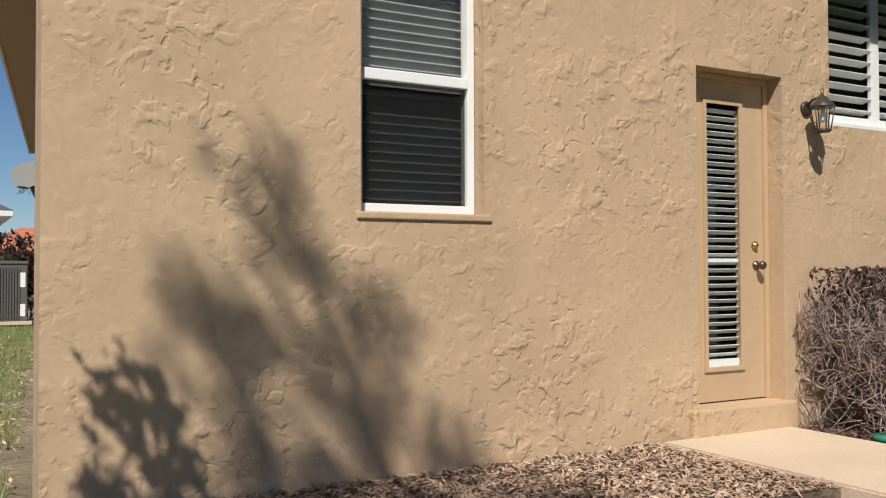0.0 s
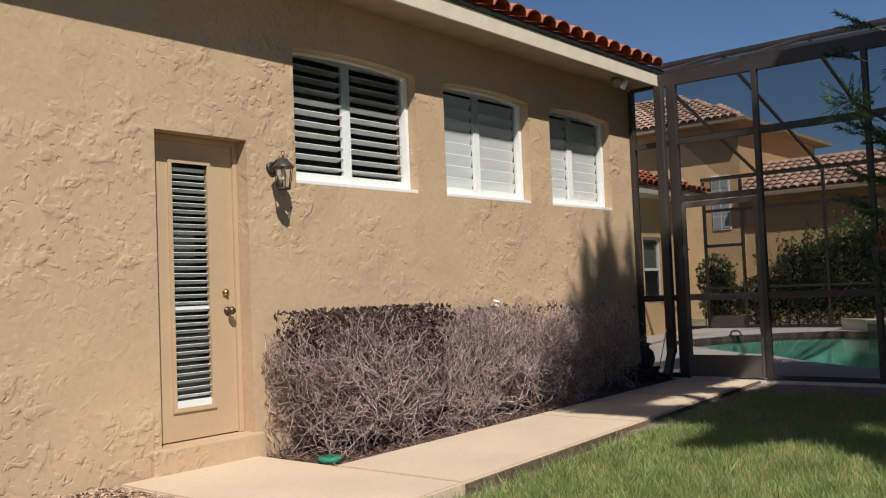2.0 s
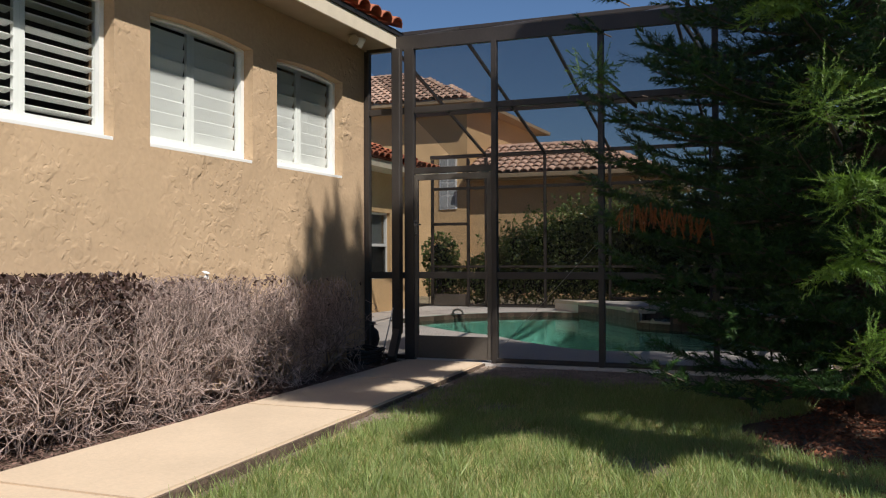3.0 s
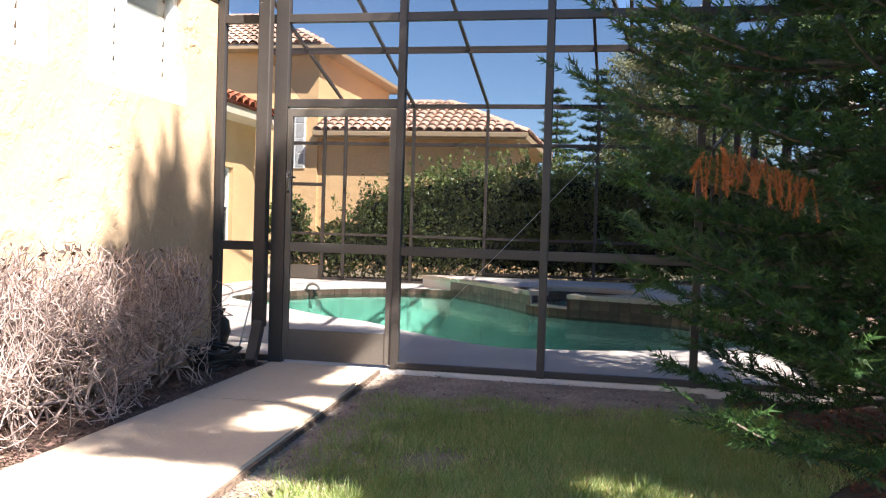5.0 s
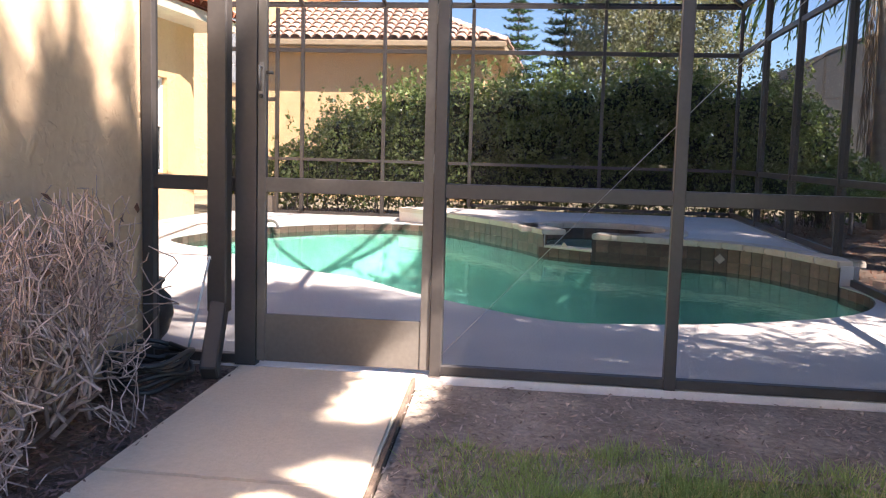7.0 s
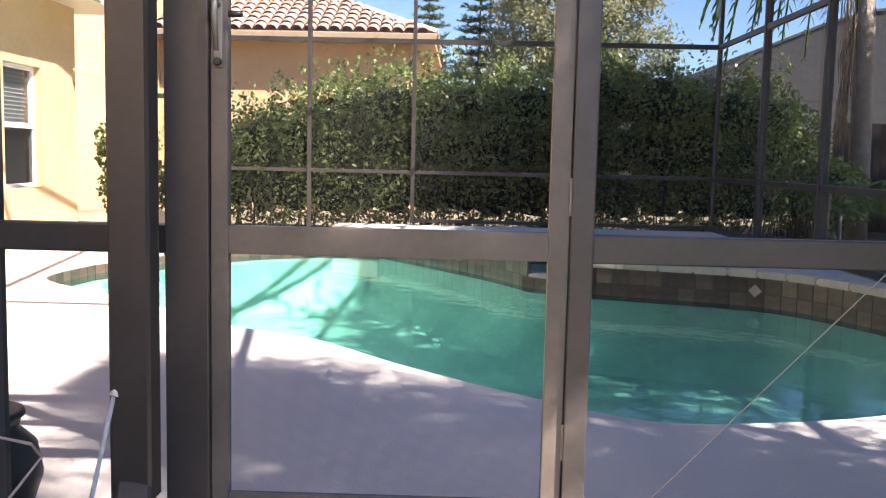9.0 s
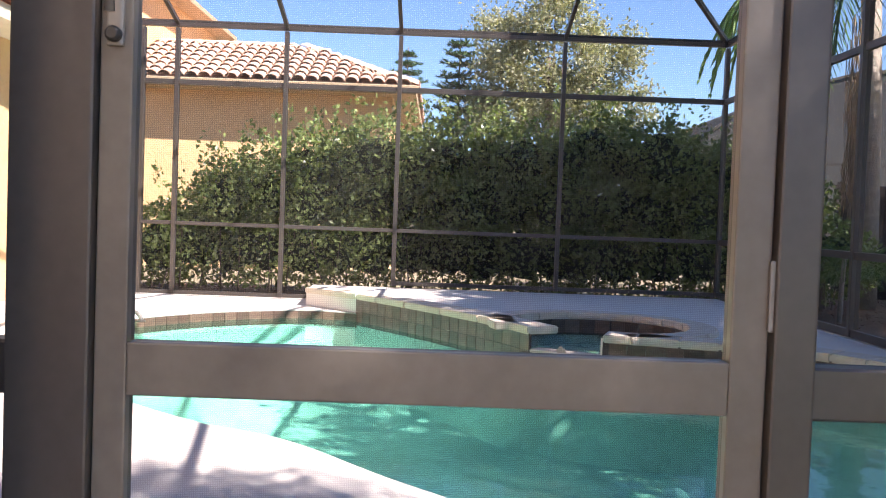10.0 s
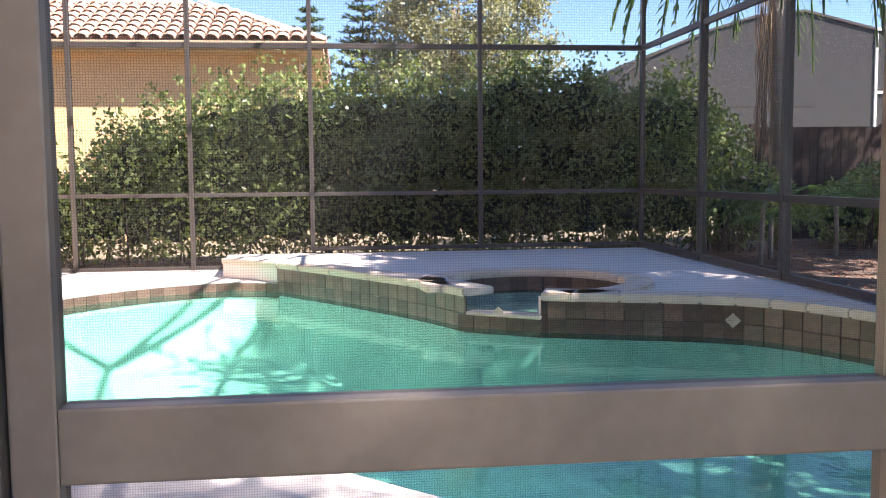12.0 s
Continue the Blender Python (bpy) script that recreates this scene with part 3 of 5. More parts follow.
part("deadbolt", lathe([(0.028, 0), (0.028, 0.012), (0.016, 0.02), (0.012, 0.03)], n=16), BRASS, door, "brass deadbolt").matrix_basis = pose(5.545, DY, 1.215, 90)
part("knob", lathe([(0.032, 0), (0.03, 0.01), (0.012, 0.016), (0.012, 0.035), (0.026, 0.045), (0.03, 0.06), (0.022, 0.075), (0.008, 0.08)], n=20), KNOB_METAL, door, "dark bronze door knob").matrix_basis = pose(5.56, DY, 1.08, 90)
tagged(part("door_step", box(4.8, 5.74, WALL_Y - 0.05, WALL_Y + 0.24, -0.05, 0.18, 0.015), STUCCO_SMOOTH), "tan rendered step below the garden door", "step", kind="structure")

# roof edge: soffit, fascia, drip, slope and barrel tiles
tagged(part("soffit", box(0.72, 11.8, EAVE_Y + 0.02, WALL_Y, EAVE_Z, EAVE_Z + 0.02), SOFFIT), "tan painted soffit under the eaves", "soffit", kind="structure")
tagged(part("soffit_west", plate([(0.52, WALL_Y), (1.14, WALL_Y), (3.2, 22), (2.46, 22)], [], 0.02, lambda u, v, d: (u, v, EAVE_Z + d)), SOFFIT), "tan painted soffit on the side eaves", "soffit", kind="structure")
# added plate out of view, so the eave shadow dips towards the wall corner
bm = plate([(1.7, EAVE_Y - 0.004), (0.5, 4.14), (0.5, EAVE_Y - 0.004)], [], 0.2, lambda u, v, d: (u, v, EAVE_Z + d))
tagged(part("eave_shadow_plate", bm, SOFFIT), "unseen plate that shapes the eave shadow at the corner", "soffit", kind="structure")
bm = box(0.70, 11.86, EAVE_Y - 0.003, EAVE_Y + 0.02, EAVE_Z - 0.02, EAVE_Z + 0.14, 0.004)
tagged(part("fascia", bm, CREAM), "cream fascia board along the eaves", "trim", kind="structure")
tagged(part("fascia_west", plate([(0.45, EAVE_Y + 0.021), (0.48, EAVE_Y + 0.021), (2.46, 22), (2.43, 22)], [], 0.16, lambda u, v, d: (u, v, EAVE_Z - 0.02 + d)), CREAM), "cream fascia board on the side eaves", "trim", kind="structure")
tagged(part("fascia_east", box(11.8, 11.86, EAVE_Y + 0.02, 9, EAVE_Z - 0.02, EAVE_Z + 0.14, 0.004), CREAM), "cream fascia board over the pool side", "trim", kind="structure")
tagged(part("drip_edge", box(0.68, 11.88, EAVE_Y - 0.02, EAVE_Y + 0.05, EAVE_Z + 0.142, EAVE_Z + 0.19), BLACK), "dark drip edge under the tiles", "trim", kind="structure")


def barrel(length, width, thick=0.014):
    """One half-round clay tile lying along +y, its bottom edge at y = 0."""
    bm = bmesh.new()
    n = 6
    rows = []
    for y, r, z in ((0, width * 0.5, 0.02), (length, width * 0.44, 0.0)):
        for rr in (r, r - thick):
            rows.append([bm.verts.new((-rr * math.cos(math.pi * k / n), y, z + rr * 0.75 * math.sin(math.pi * k / n))) for k in range(n + 1)])
    o0, i0, o1, i1 = rows
    for k in range(n):
        bm.faces.new((o0[k], o0[k + 1], o1[k + 1], o1[k])).smooth = True
        bm.faces.new((o0[k + 1], o0[k], i0[k], i0[k + 1]))
    return bm


def tile_slope(parent, mat, length, height_run, pitch, frame_m, inset, count, first_row=0, cap=300):
    """Rows of barrel tiles up a hipped slope; frame_m puts (along, up the slope, out) into the world."""
    w, h = 0.27, 0.36
    rows = int(height_run / math.cos(pitch) / h)
    mesh, made, rest = None, 0, []
    for r in range(rows):
        run = r * h * math.cos(pitch)
        n0, n1 = run * inset[0], length - run * inset[1]
        k = int(math.ceil(n0 / w))
        while (k + 1) * w <= n1:
            m = frame_m @ pose((k + 0.5) * w, r * h, 0.0, -3)
            if made < count:
                if mesh is None:
                    ob = part("roof_tile", barrel(h * 1.12, w), mat, parent)
                    mesh = ob.data
                else:
                    ob = new("roof_tile", mesh)
                    ob.parent = parent
                ob.matrix_basis = m
                made += 1
            else:
                rest.append(m)
            k += 1
    if rest:
        src = barrel(h * 1.12, w)
        src.verts.index_update()
        co = np.array([v.co for v in src.verts])
        fc = np.array([[v.index for v in f.verts] for f in src.faces])
        src.free()
        vs, fs = [], []
        for i, m in enumerate(rest):
            a = np.array(m)
            vs.append(co @ a[:3, :3].T + a[:3, 3])
            fs.append(fc + i * len(co))
        tagged(sheet_mesh("upper_tiles", np.concatenate(vs), np.concatenate(fs), mat, parent), kind="stuff")


PITCH = math.atan(0.42)
roof = tagged(new("roof"), "red barrel-tile roof of the house", "roof", kind="structure")
bm = bmesh.new()
z0 = EAVE_Z + 0.19
v = [bm.verts.new(p) for p in ((0.66, EAVE_Y - 0.03, z0), (11.88, EAVE_Y - 0.03, z0), (11.88, 13.5, z0), (1.66, 13.5, z0), (5.1, 9.0, z0 + 4.45 * 0.42), (7.4, 9.0, z0 + 4.45 * 0.42))]
for f in ((0, 1, 5, 4), (1, 2, 5), (2, 3, 4, 5), (3, 0, 4)):
    bm.faces.new([v[k] for k in f])
part("roof_deck", bm, CLAY, roof)
tile_slope(roof, CLAY, 11.2, 4.3, PITCH, Matrix.Translation((0.67, EAVE_Y - 0.06, z0 + 0.01)) @ pose(0, 0, 0, math.degrees(PITCH)), (1, 1), 123)
bm = plate([(CAGE_X, 8.35), (22.1, 8.35), (22.1, 15), (CAGE_X, 15)], [], 0.16, lambda u, v, d: (u, v, 3.05 + d))
tagged(part("wing_eaves", bm, CREAM), "cream eaves of the wing beside the pool", "roof", kind="structure")
wing_roof = tagged(new("wing_roof"), "red barrel-tile roof of the wing", "roof", kind="structure")
bm = bmesh.new()
v = [bm.verts.new(p) for p in ((CAGE_X, 8.3, 3.22), (22.15, 8.3, 3.22), (22.15, 15, 3.22), (18.8, 11.6, 4.6), (CAGE_X, 11.6, 4.6))]
for f in ((0, 1, 3, 4), (1, 2, 3)):
    bm.faces.new([v[k] for k in f])
part("roof_deck", bm, CLAY, wing_roof)
tile_slope(wing_roof, CLAY, 10.3, 3.2, PITCH, Matrix.Translation((CAGE_X, 8.28, 3.23)) @ pose(0, 0, 0, math.degrees(PITCH)), (0, 1), 110)

# ---- pool, spa and deck ----
bm = plate([(CAGE_X - 0.03, SIDE_Y - 0.08), (FAR_X + 0.08, SIDE_Y - 0.08), (FAR_X + 0.08, 8.895), (CAGE_X - 0.03, 8.895)], [[tuple(p) for p in POOL]], -0.12, lambda u, v, d: (u, v, d))
tagged(part("pool_deck", bm, DECK), "pale textured concrete pool deck", "deck", kind="structure")
bm = plate([tuple(p) for p in RAISED], [], RAISE - 0.034, lambda u, v, d: (u, v, 0.003 + d))
tagged(part("raised_deck", bm, DECK), "raised pale deck round the spa", "deck", kind="structure")


def offset_line(points, by):
    out = []
    for i, p in enumerate(points):
        d = (points[min(i + 1, len(points) - 1)] - points[max(i - 1, 0)]).normalized()
        out.append(Vector((p.x - d.y * by, p.y + d.x * by)))
    return out


def coping_run(points, inward, outward, z0, z1, parent):
    """Rounded coping stones along a line, each about 0.4 m long."""
    a, b = offset_line(points, inward), offset_line(points, outward)
    step = 2
    for i in range(0, len(points) - 1, step):
        j = min(i + step, len(points) - 1)
        ring = a[i:j + 1] + b[i:j + 1][::-1]
        bm = plate([tuple(p) for p in ring], [], z1 - z0, lambda u, v, d: (u, v, z0 + d))
        bmesh.ops.bevel(bm, geom=[e for e in bm.edges if e.calc_face_angle(0) > 0.6], offset=0.012, segments=2, affect="EDGES")
        part("coping_stone", bm, COPING, parent)


spa = tagged(new("spa"), "round raised spa with a spillway into the pool", "spa", kind="structure")
coping_run(raised_low, 0.03, -0.28, RAISE - 0.055, RAISE + 0.014, spa)
coping_run(raised_high + [Vector((21.85, 5.45))], 0.03, -0.3, RAISE - 0.055, RAISE + 0.014, spa)
coping_run(bay[1:-1], 0.02, -0.24, RAISE - 0.055, RAISE + 0.014, spa)
bm = bmesh.new()
n = 40
ring = [(SPA[0] + SPA_R * math.cos(2 * math.pi * k / n), SPA[1] + SPA_R * math.sin(2 * math.pi * k / n)) for k in range(n)]
top, low = [bm.verts.new((*p, 0.02)) for p in ring], [bm.verts.new((*p, -0.55)) for p in ring]
for k in range(n):
    bm.faces.new((top[k], low[k], low[(k + 1) % n], top[(k + 1) % n])).smooth = True
bm.faces.new(low)
part("basin", bm, SPA_TILE, spa)
bm = bmesh.new()
bm.faces.new([bm.verts.new((*p, 0.02)) for p in ring])
part("water", bm, WATER, spa)
part("spillway", bar((18.21, 2.36, -0.14), (18.57, 2.93, -0.14), 0.12, 0.3), GROUT, spa)
part("spillway_lip", bar((18.19, 2.37, 0.025), (18.55, 2.94, 0.025), 0.17, 0.03, bevel=0.006), COPING, spa, "pale stone lip of the spillway")

pool = tagged(new("pool"), "free-form swimming pool with clear turquoise water", "pool", kind="structure")
bm = bmesh.new()
pts = [tuple(p) for p in POOL]
top = [bm.verts.new((*p, 0.0)) for p in pts]
low, rim = [], []
for i in range(len(POOL)):
    d = (POOL[(i + 1) % len(POOL)] - POOL[i - 1]).normalized()
    rim.append(bm.verts.new((*pts[i], -0.32)))
    low.append(bm.verts.new((POOL[i].x - d.y * 0.35, POOL[i].y + d.x * 0.35, -0.8)))
for k in range(len(pts)):
    bm.faces.new((top[k], rim[k], rim[(k + 1) % len(pts)], top[(k + 1) % len(pts)])).smooth = True
    bm.faces.new((rim[k], low[k], low[(k + 1) % len(pts)], rim[(k + 1) % len(pts)])).smooth = True
edges = [e for e in bm.edges if e.verts[0] in low and e.verts[1] in low]
bmesh.ops.triangle_fill(bm, edges=edges, use_beauty=True)
part("basin", bm, PLASTER, pool)
bm = bmesh.new()
vs = [bm.verts.new((*p, -0.10)) for p in pts]
bmesh.ops.triangle_fill(bm, edges=[bm.edges.new((vs[k], vs[(k + 1) % len(vs)])) for k in range(len(vs))], use_beauty=True)
bmesh.ops.recalc_face_normals(bm, faces=bm.faces[:])
if bm.faces[0].normal.z < 0:
    bmesh.ops.reverse_faces(bm, faces=bm.faces[:])
part("water", bm, WATER, pool)


def tile_band(points, z0, z1, size, parent, mat):
    """Square tiles on a wall that follows a plan line."""
    walkline, mesh, count = [], None, 0
    for a, b in zip(points, points[1:]):
        d = b - a
        walkline.append((a, d.normalized(), d.length))
    back = bmesh.new()
    rail = offset_line(points, 0.002)
    rows_v = [[back.verts.new((q.x, q.y, z)) for q in rail] for z in (z0 - 0.01, z1)]
    for i in range(len(rail) - 1):
        back.faces.new((rows_v[0][i], rows_v[0][i + 1], rows_v[1][i + 1], rows_v[1][i]))
    part("grout", back, GROUT, parent)
    total = sum(w[2] for w in walkline)
    rows = max(1, round((z1 - z0) / size))
    k = 0
    while (k + 0.5) * size < total:
        s = (k + 0.5) * size
        for a, d, ln in walkline:
            if s <= ln:
                break
            s -= ln
        c = a + d * s
        for r in range(rows):
            if mesh is None:
                bm = box(-size * 0.485, size * 0.485, -0.006, 0.006, -size * 0.485, size * 0.485, 0.003)
                ob = part("tile", bm, mat, parent)
                mesh = ob.data
            else:
                ob = new("tile", mesh)
                ob.parent = parent
            nrm = Vector((-d.y, d.x))
            ob.matrix_basis = pose(c.x + nrm.x * 0.007, c.y + nrm.y * 0.007, z0 + (r + 0.5) * size, 0, 0, math.degrees(math.atan2(d.y, d.x)))
        k += 1


tile_band(raised_low, -0.135, RAISE - 0.035, 0.155, pool, POOL_TILE)
tile_band(raised_high, -0.135, RAISE - 0.035, 0.155, pool, POOL_TILE)
tile_band(bay, 0.0, RAISE - 0.06, 0.16, spa, POOL_TILE)
tile_band([raised_low[-1], raised_high[0]], -0.135, 0.015, 0.15, pool, POOL_TILE)
for x, y, turn, w in ((19.75, 3.68, 38, 0.085), (18.34, 2.72, 58, 0.07), (17.62, 0.98, 62, 0.085)):
    bm = box(-w * 0.5, w * 0.5, -0.008, 0.008, -w * 0.5, w * 0.5, 0.003)
    part("accent_tile", bm, PALE_STONE, pool).matrix_basis = pose(x - 0.014 * math.sin(radians(turn)) - 0.0, y + 0.014 * math.cos(radians(turn)), 0.05, 0, 0, turn) @ pose(0, 0, 0, 0, 45, 0)
tile_band(far_edge, -0.16, -0.01, 0.15, pool, POOL_TILE)
tile_band(near_edge, -0.16, -0.01, 0.15, pool, POOL_TILE)

# ---- pool cage ----
cage = thing("pool_cage", "bronze aluminium screen enclosure over the pool", "pool cage", (CAGE_X, 2.5, 0))
cage.location = (0, 0, 0)
RAIL, BELT, TOP = 0.965, 2.86, 3.64


def post(x, y, z1, w=0.055, d=0.09, z0=0.0, name="post"):
    return part(name, box(x - w / 2, x + w / 2, y - d / 2, y + d / 2, z0, z1, 0.004), BRONZE, cage)


def beam(a, b, w=0.05, h=0.07, name="beam"):
    return part(name, bar(a, b, w, h, bevel=0.004), BRONZE, cage)


DOOR_L, DOOR_R = 4.325, 3.39
front = [4.93, DOOR_L + 0.06, DOOR_R - 0.033, 2.165, 1.0, SIDE_Y]
for y in front:
    post(CAGE_X, y, TOP - 0.06, 0.075, 0.06 if y != DOOR_L + 0.06 else 0.115)
far_posts = [SIDE_Y, 2.2, 4.41, 5.94, 7.40, 7.86, 8.80]
for y in far_posts:
    post(FAR_X, y, TOP - 0.06, 0.09, 0.055, RAISE if y < 5 else 0.0)
side_x = [20.70, 18.75, 16.7, 14.2]
for x in side_x:
    post(x, SIDE_Y, TOP - 0.06, 0.055, 0.09, RAISE if x > 16.2 else 0.0)
for y0, y1 in zip(front, front[1:]):
    if y0 == DOOR_L + 0.06:
        beam((CAGE_X, y0, 2.16), (CAGE_X, y1, 2.16), name="door_header")
    else:
        beam((CAGE_X, y0, RAIL), (CAGE_X, y1, RAIL), 0.05, 0.075, "chair_rail")
        beam((CAGE_X, y0, 0.03), (CAGE_X, y1, 0.03), 0.05, 0.05, "sole_plate")
    beam((CAGE_X, y0, BELT), (CAGE_X, y1, BELT), name="belt_rail")
beam((CAGE_X, 4.93, TOP), (CAGE_X, SIDE_Y - 0.03, TOP), 0.06, 0.16, "eave_beam")
for y0, y1 in zip(far_posts, far_posts[1:]):
    base = RAISE if y1 < 5 else 0.0
    if y0 != 7.86:
        beam((FAR_X, y0, RAIL), (FAR_X, y1, RAIL), 0.05, 0.05, "chair_rail")
        beam((FAR_X, y0, base + 0.03), (FAR_X, y1, base + 0.03), 0.05, 0.05, "sole_plate")
    else:
        beam((FAR_X, y0, 2.0), (FAR_X, y1, 2.0), 0.06, 0.07, "door_header")
        beam((FAR_X, y0, RAIL), (FAR_X, y1, RAIL), 0.05, 0.05, "door_rail")
        part("kick_plate", box(FAR_X - 0.01, FAR_X + 0.01, y0 + 0.03, y1 - 0.03, 0.02, 0.3), BRONZE_DOOR, cage)
    beam((FAR_X, y0, BELT), (FAR_X, y1, BELT), name="belt_rail")
beam((FAR_X, 8.85, TOP), (FAR_X, SIDE_Y, TOP), 0.06, 0.09, "eave_beam")
xs = [FAR_X, *side_x, CAGE_X]
for x0, x1 in zip(xs, xs[1:]):
    base = RAISE if x1 > 16 else 0.0
    for z in (base + 0.03, RAIL, BELT):
        beam((x0, SIDE_Y, z), (x1, SIDE_Y, z), name="side_rail")
beam((FAR_X, SIDE_Y, TOP), (CAGE_X, SIDE_Y, TOP), 0.06, 0.09, "eave_beam")
# roof: rises from the long sides to a ridge
RIDGE_X, RISE = 17.26, 0.29
RIDGE_Z = TOP + (FAR_X - RIDGE_X) * RISE
for y in (2.2, 4.41, 5.94, 7.40):
    beam((FAR_X, y, TOP), (RIDGE_X, y, RIDGE_Z), 0.05, 0.06, "rafter")
    beam((RIDGE_X, y, RIDGE_Z), (CAGE_X if y < 4.5 else CAGE_X + 0.14, y, TOP), 0.05, 0.06, "rafter")
px, pz = 20.43, TOP + (FAR_X - 20.43) * RISE
beam((px, 8.3, pz), (px, 1.6, pz), 0.05, 0.12, "purlin")
px2 = CAGE_X + FAR_X - px
beam((px2, 8.3, pz), (px2, 1.6, pz), 0.05, 0.07, "purlin")
beam((RIDGE_X, 8.3, RIDGE_Z), (RIDGE_X, 2.2, RIDGE_Z), 0.06, 0.1, "ridge_beam")
beam((FAR_X, SIDE_Y, TOP), (px, 1.6, pz), 0.05, 0.07, "hip_rafter")
beam((px, 1.6, pz), (RIDGE_X, 2.2, RIDGE_Z), 0.05, 0.07, "hip_rafter")
beam((px, 1.6, pz), (px2, 1.6, pz), 0.05, 0.06, "purlin")
for x in (20.70, 18.75):
    beam((x, SIDE_Y, TOP), (x, 1.6, pz), 0.05, 0.06, "rafter")


def net(points, name="screen"):
    bm = bmesh.new()
    bm.faces.new([bm.verts.new(p) for p in points])
    return part(name, bm, SCREEN, cage)


for y0, y1 in zip(front, front[1:]):
    zs = [2.19, BELT, TOP] if y0 == DOOR_L + 0.06 else [0.05, RAIL, BELT, TOP]
    for z0, z1 in zip(zs, zs[1:]):
        net([(CAGE_X + 0.01, y0, z0), (CAGE_X + 0.01, y1, z0), (CAGE_X + 0.01, y1, z1), (CAGE_X + 0.01, y0, z1)])
for y0, y1 in zip(far_posts, far_posts[1:]):
    net([(FAR_X, y0, 0.05), (FAR_X, y1, 0.05), (FAR_X, y1, TOP), (FAR_X, y0, TOP)])
for x0, x1 in zip(xs, xs[1:]):
    net([(x0, SIDE_Y, 0.05), (x1, SIDE_Y, 0.05), (x1, SIDE_Y, TOP), (x0, SIDE_Y, TOP)])
net([(FAR_X, 8.3, TOP), (FAR_X, 0, TOP), (px, 1.6, pz), (px, 8.3, pz)], "roof_screen")
net([(px, 8.3, pz), (px, 1.6, pz), (RIDGE_X, 2.2, RIDGE_Z), (RIDGE_X, 8.3, RIDGE_Z)], "roof_screen")
net([(RIDGE_X, 2.2, RIDGE_Z), (px2, 1.6, pz), (px2, 8.3, pz), (RIDGE_X, 8.3, RIDGE_Z)], "roof_screen")
net([(px2, 1.6, pz), (CAGE_X, 0, TOP), (CAGE_X, 4.5, TOP), (CAGE_X + 0.14, 8.3, TOP), (px2, 8.3, pz)], "roof_screen")
net([(FAR_X, 0, TOP), (CAGE_X, 0, TOP), (px2, 1.6, pz), (px, 1.6, pz)], "roof_screen")

# screen door in the cage front
part("brace_cable", tube([(CAGE_X - 0.03, 3.36, 0.08), (CAGE_X - 0.03, 0.06, 3.6)], 0.0018, 6), CABLE, cage, "thin diagonal steel cable")
sdoor = thing("screen_door", "closed bronze screen door with a solid kick plate", "screen door")
X = CAGE_X - 0.005
bm = box(X - 0.018, X + 0.018, DOOR_L - 0.045, DOOR_L, 0.025, 2.115, 0.003)
part("stile", bm, BRONZE_DOOR, sdoor)
part("stile", box(X - 0.018, X + 0.018, DOOR_R, DOOR_R + 0.052, 0.025, 2.115, 0.003), BRONZE_DOOR, sdoor)
part("top_rail", box(X - 0.018, X + 0.018, DOOR_R + 0.052, DOOR_L - 0.045, 2.05, 2.115, 0.003), BRONZE_DOOR, sdoor)
part("mid_rail", box(X - 0.018, X + 0.018, DOOR_R + 0.052, DOOR_L - 0.045, 0.93, 1.005, 0.003), BRONZE_DOOR, sdoor)
part("kick_plate", box(X - 0.012, X + 0.012, DOOR_R + 0.052, DOOR_L - 0.045, 0.025, 0.28, 0.003), BRONZE_DOOR, sdoor)
for z0, z1 in ((0.28, 0.93), (1.005, 2.05)):
    bm = bmesh.new()
    bm.faces.new([bm.verts.new(p) for p in ((X, DOOR_R + 0.052, z0), (X, DOOR_L - 0.045, z0), (X, DOOR_L - 0.045, z1), (X, DOOR_R + 0.052, z1))])
    part("screen", bm, WEAVE, sdoor)
for z in (0.45, 1.1, 1.85):
    part("hinge", box(X - 0.026, X - 0.019, DOOR_R - 0.006, DOOR_R + 0.004, z - 0.05, z + 0.05, 0.003), DULL_METAL, sdoor, "dull grey metal hinge")
h = part("handle", box(X - 0.027, X - 0.0185, DOOR_L - 0.034, DOOR_L - 0.010, 1.41, 1.60, 0.004), DULL_METAL, sdoor, "grey metal handle plate")
part("lever", tube([(X - 0.026, DOOR_L - 0.022, 1.57), (X - 0.06, DOOR_L - 0.022, 1.575), (X - 0.066, DOOR_L - 0.024, 1.54), (X - 0.058, DOOR_L - 0.026, 1.45)], 0.009, 8, ends=0.007), DULL_METAL, h)
part("latch_button", lathe([(0.011, 0), (0.011, 0.01), (0.007, 0.014)], n=12), BLACK, h).matrix_basis = pose(X - 0.026, DOOR_L - 0.022, 1.425, 0, -90, 0)
part("closer", tube([(X - 0.03, DOOR_L - 0.05, 1.545), (X - 0.03, DOOR_L - 0.085, 1.545)], 0.008, 8), BLACK, h)

# downspout at the house corner beside the screen door
spout = thing("downspout", "dark brown square downspout with a kicked-out foot", "downspout")
bm = bar((CAGE_X - 0.13, 4.49, 3.55), (CAGE_X - 0.13, 4.49, 0.30), 0.085, 0.105, bevel=0.008)
part("pipe", bm, BRONZE, spout)
part("foot", bar((CAGE_X - 0.13, 4.49, 0.33), (CAGE_X - 0.42, 4.43, 0.04), 0.085, 0.105, bevel=0.008), BRONZE, spout)

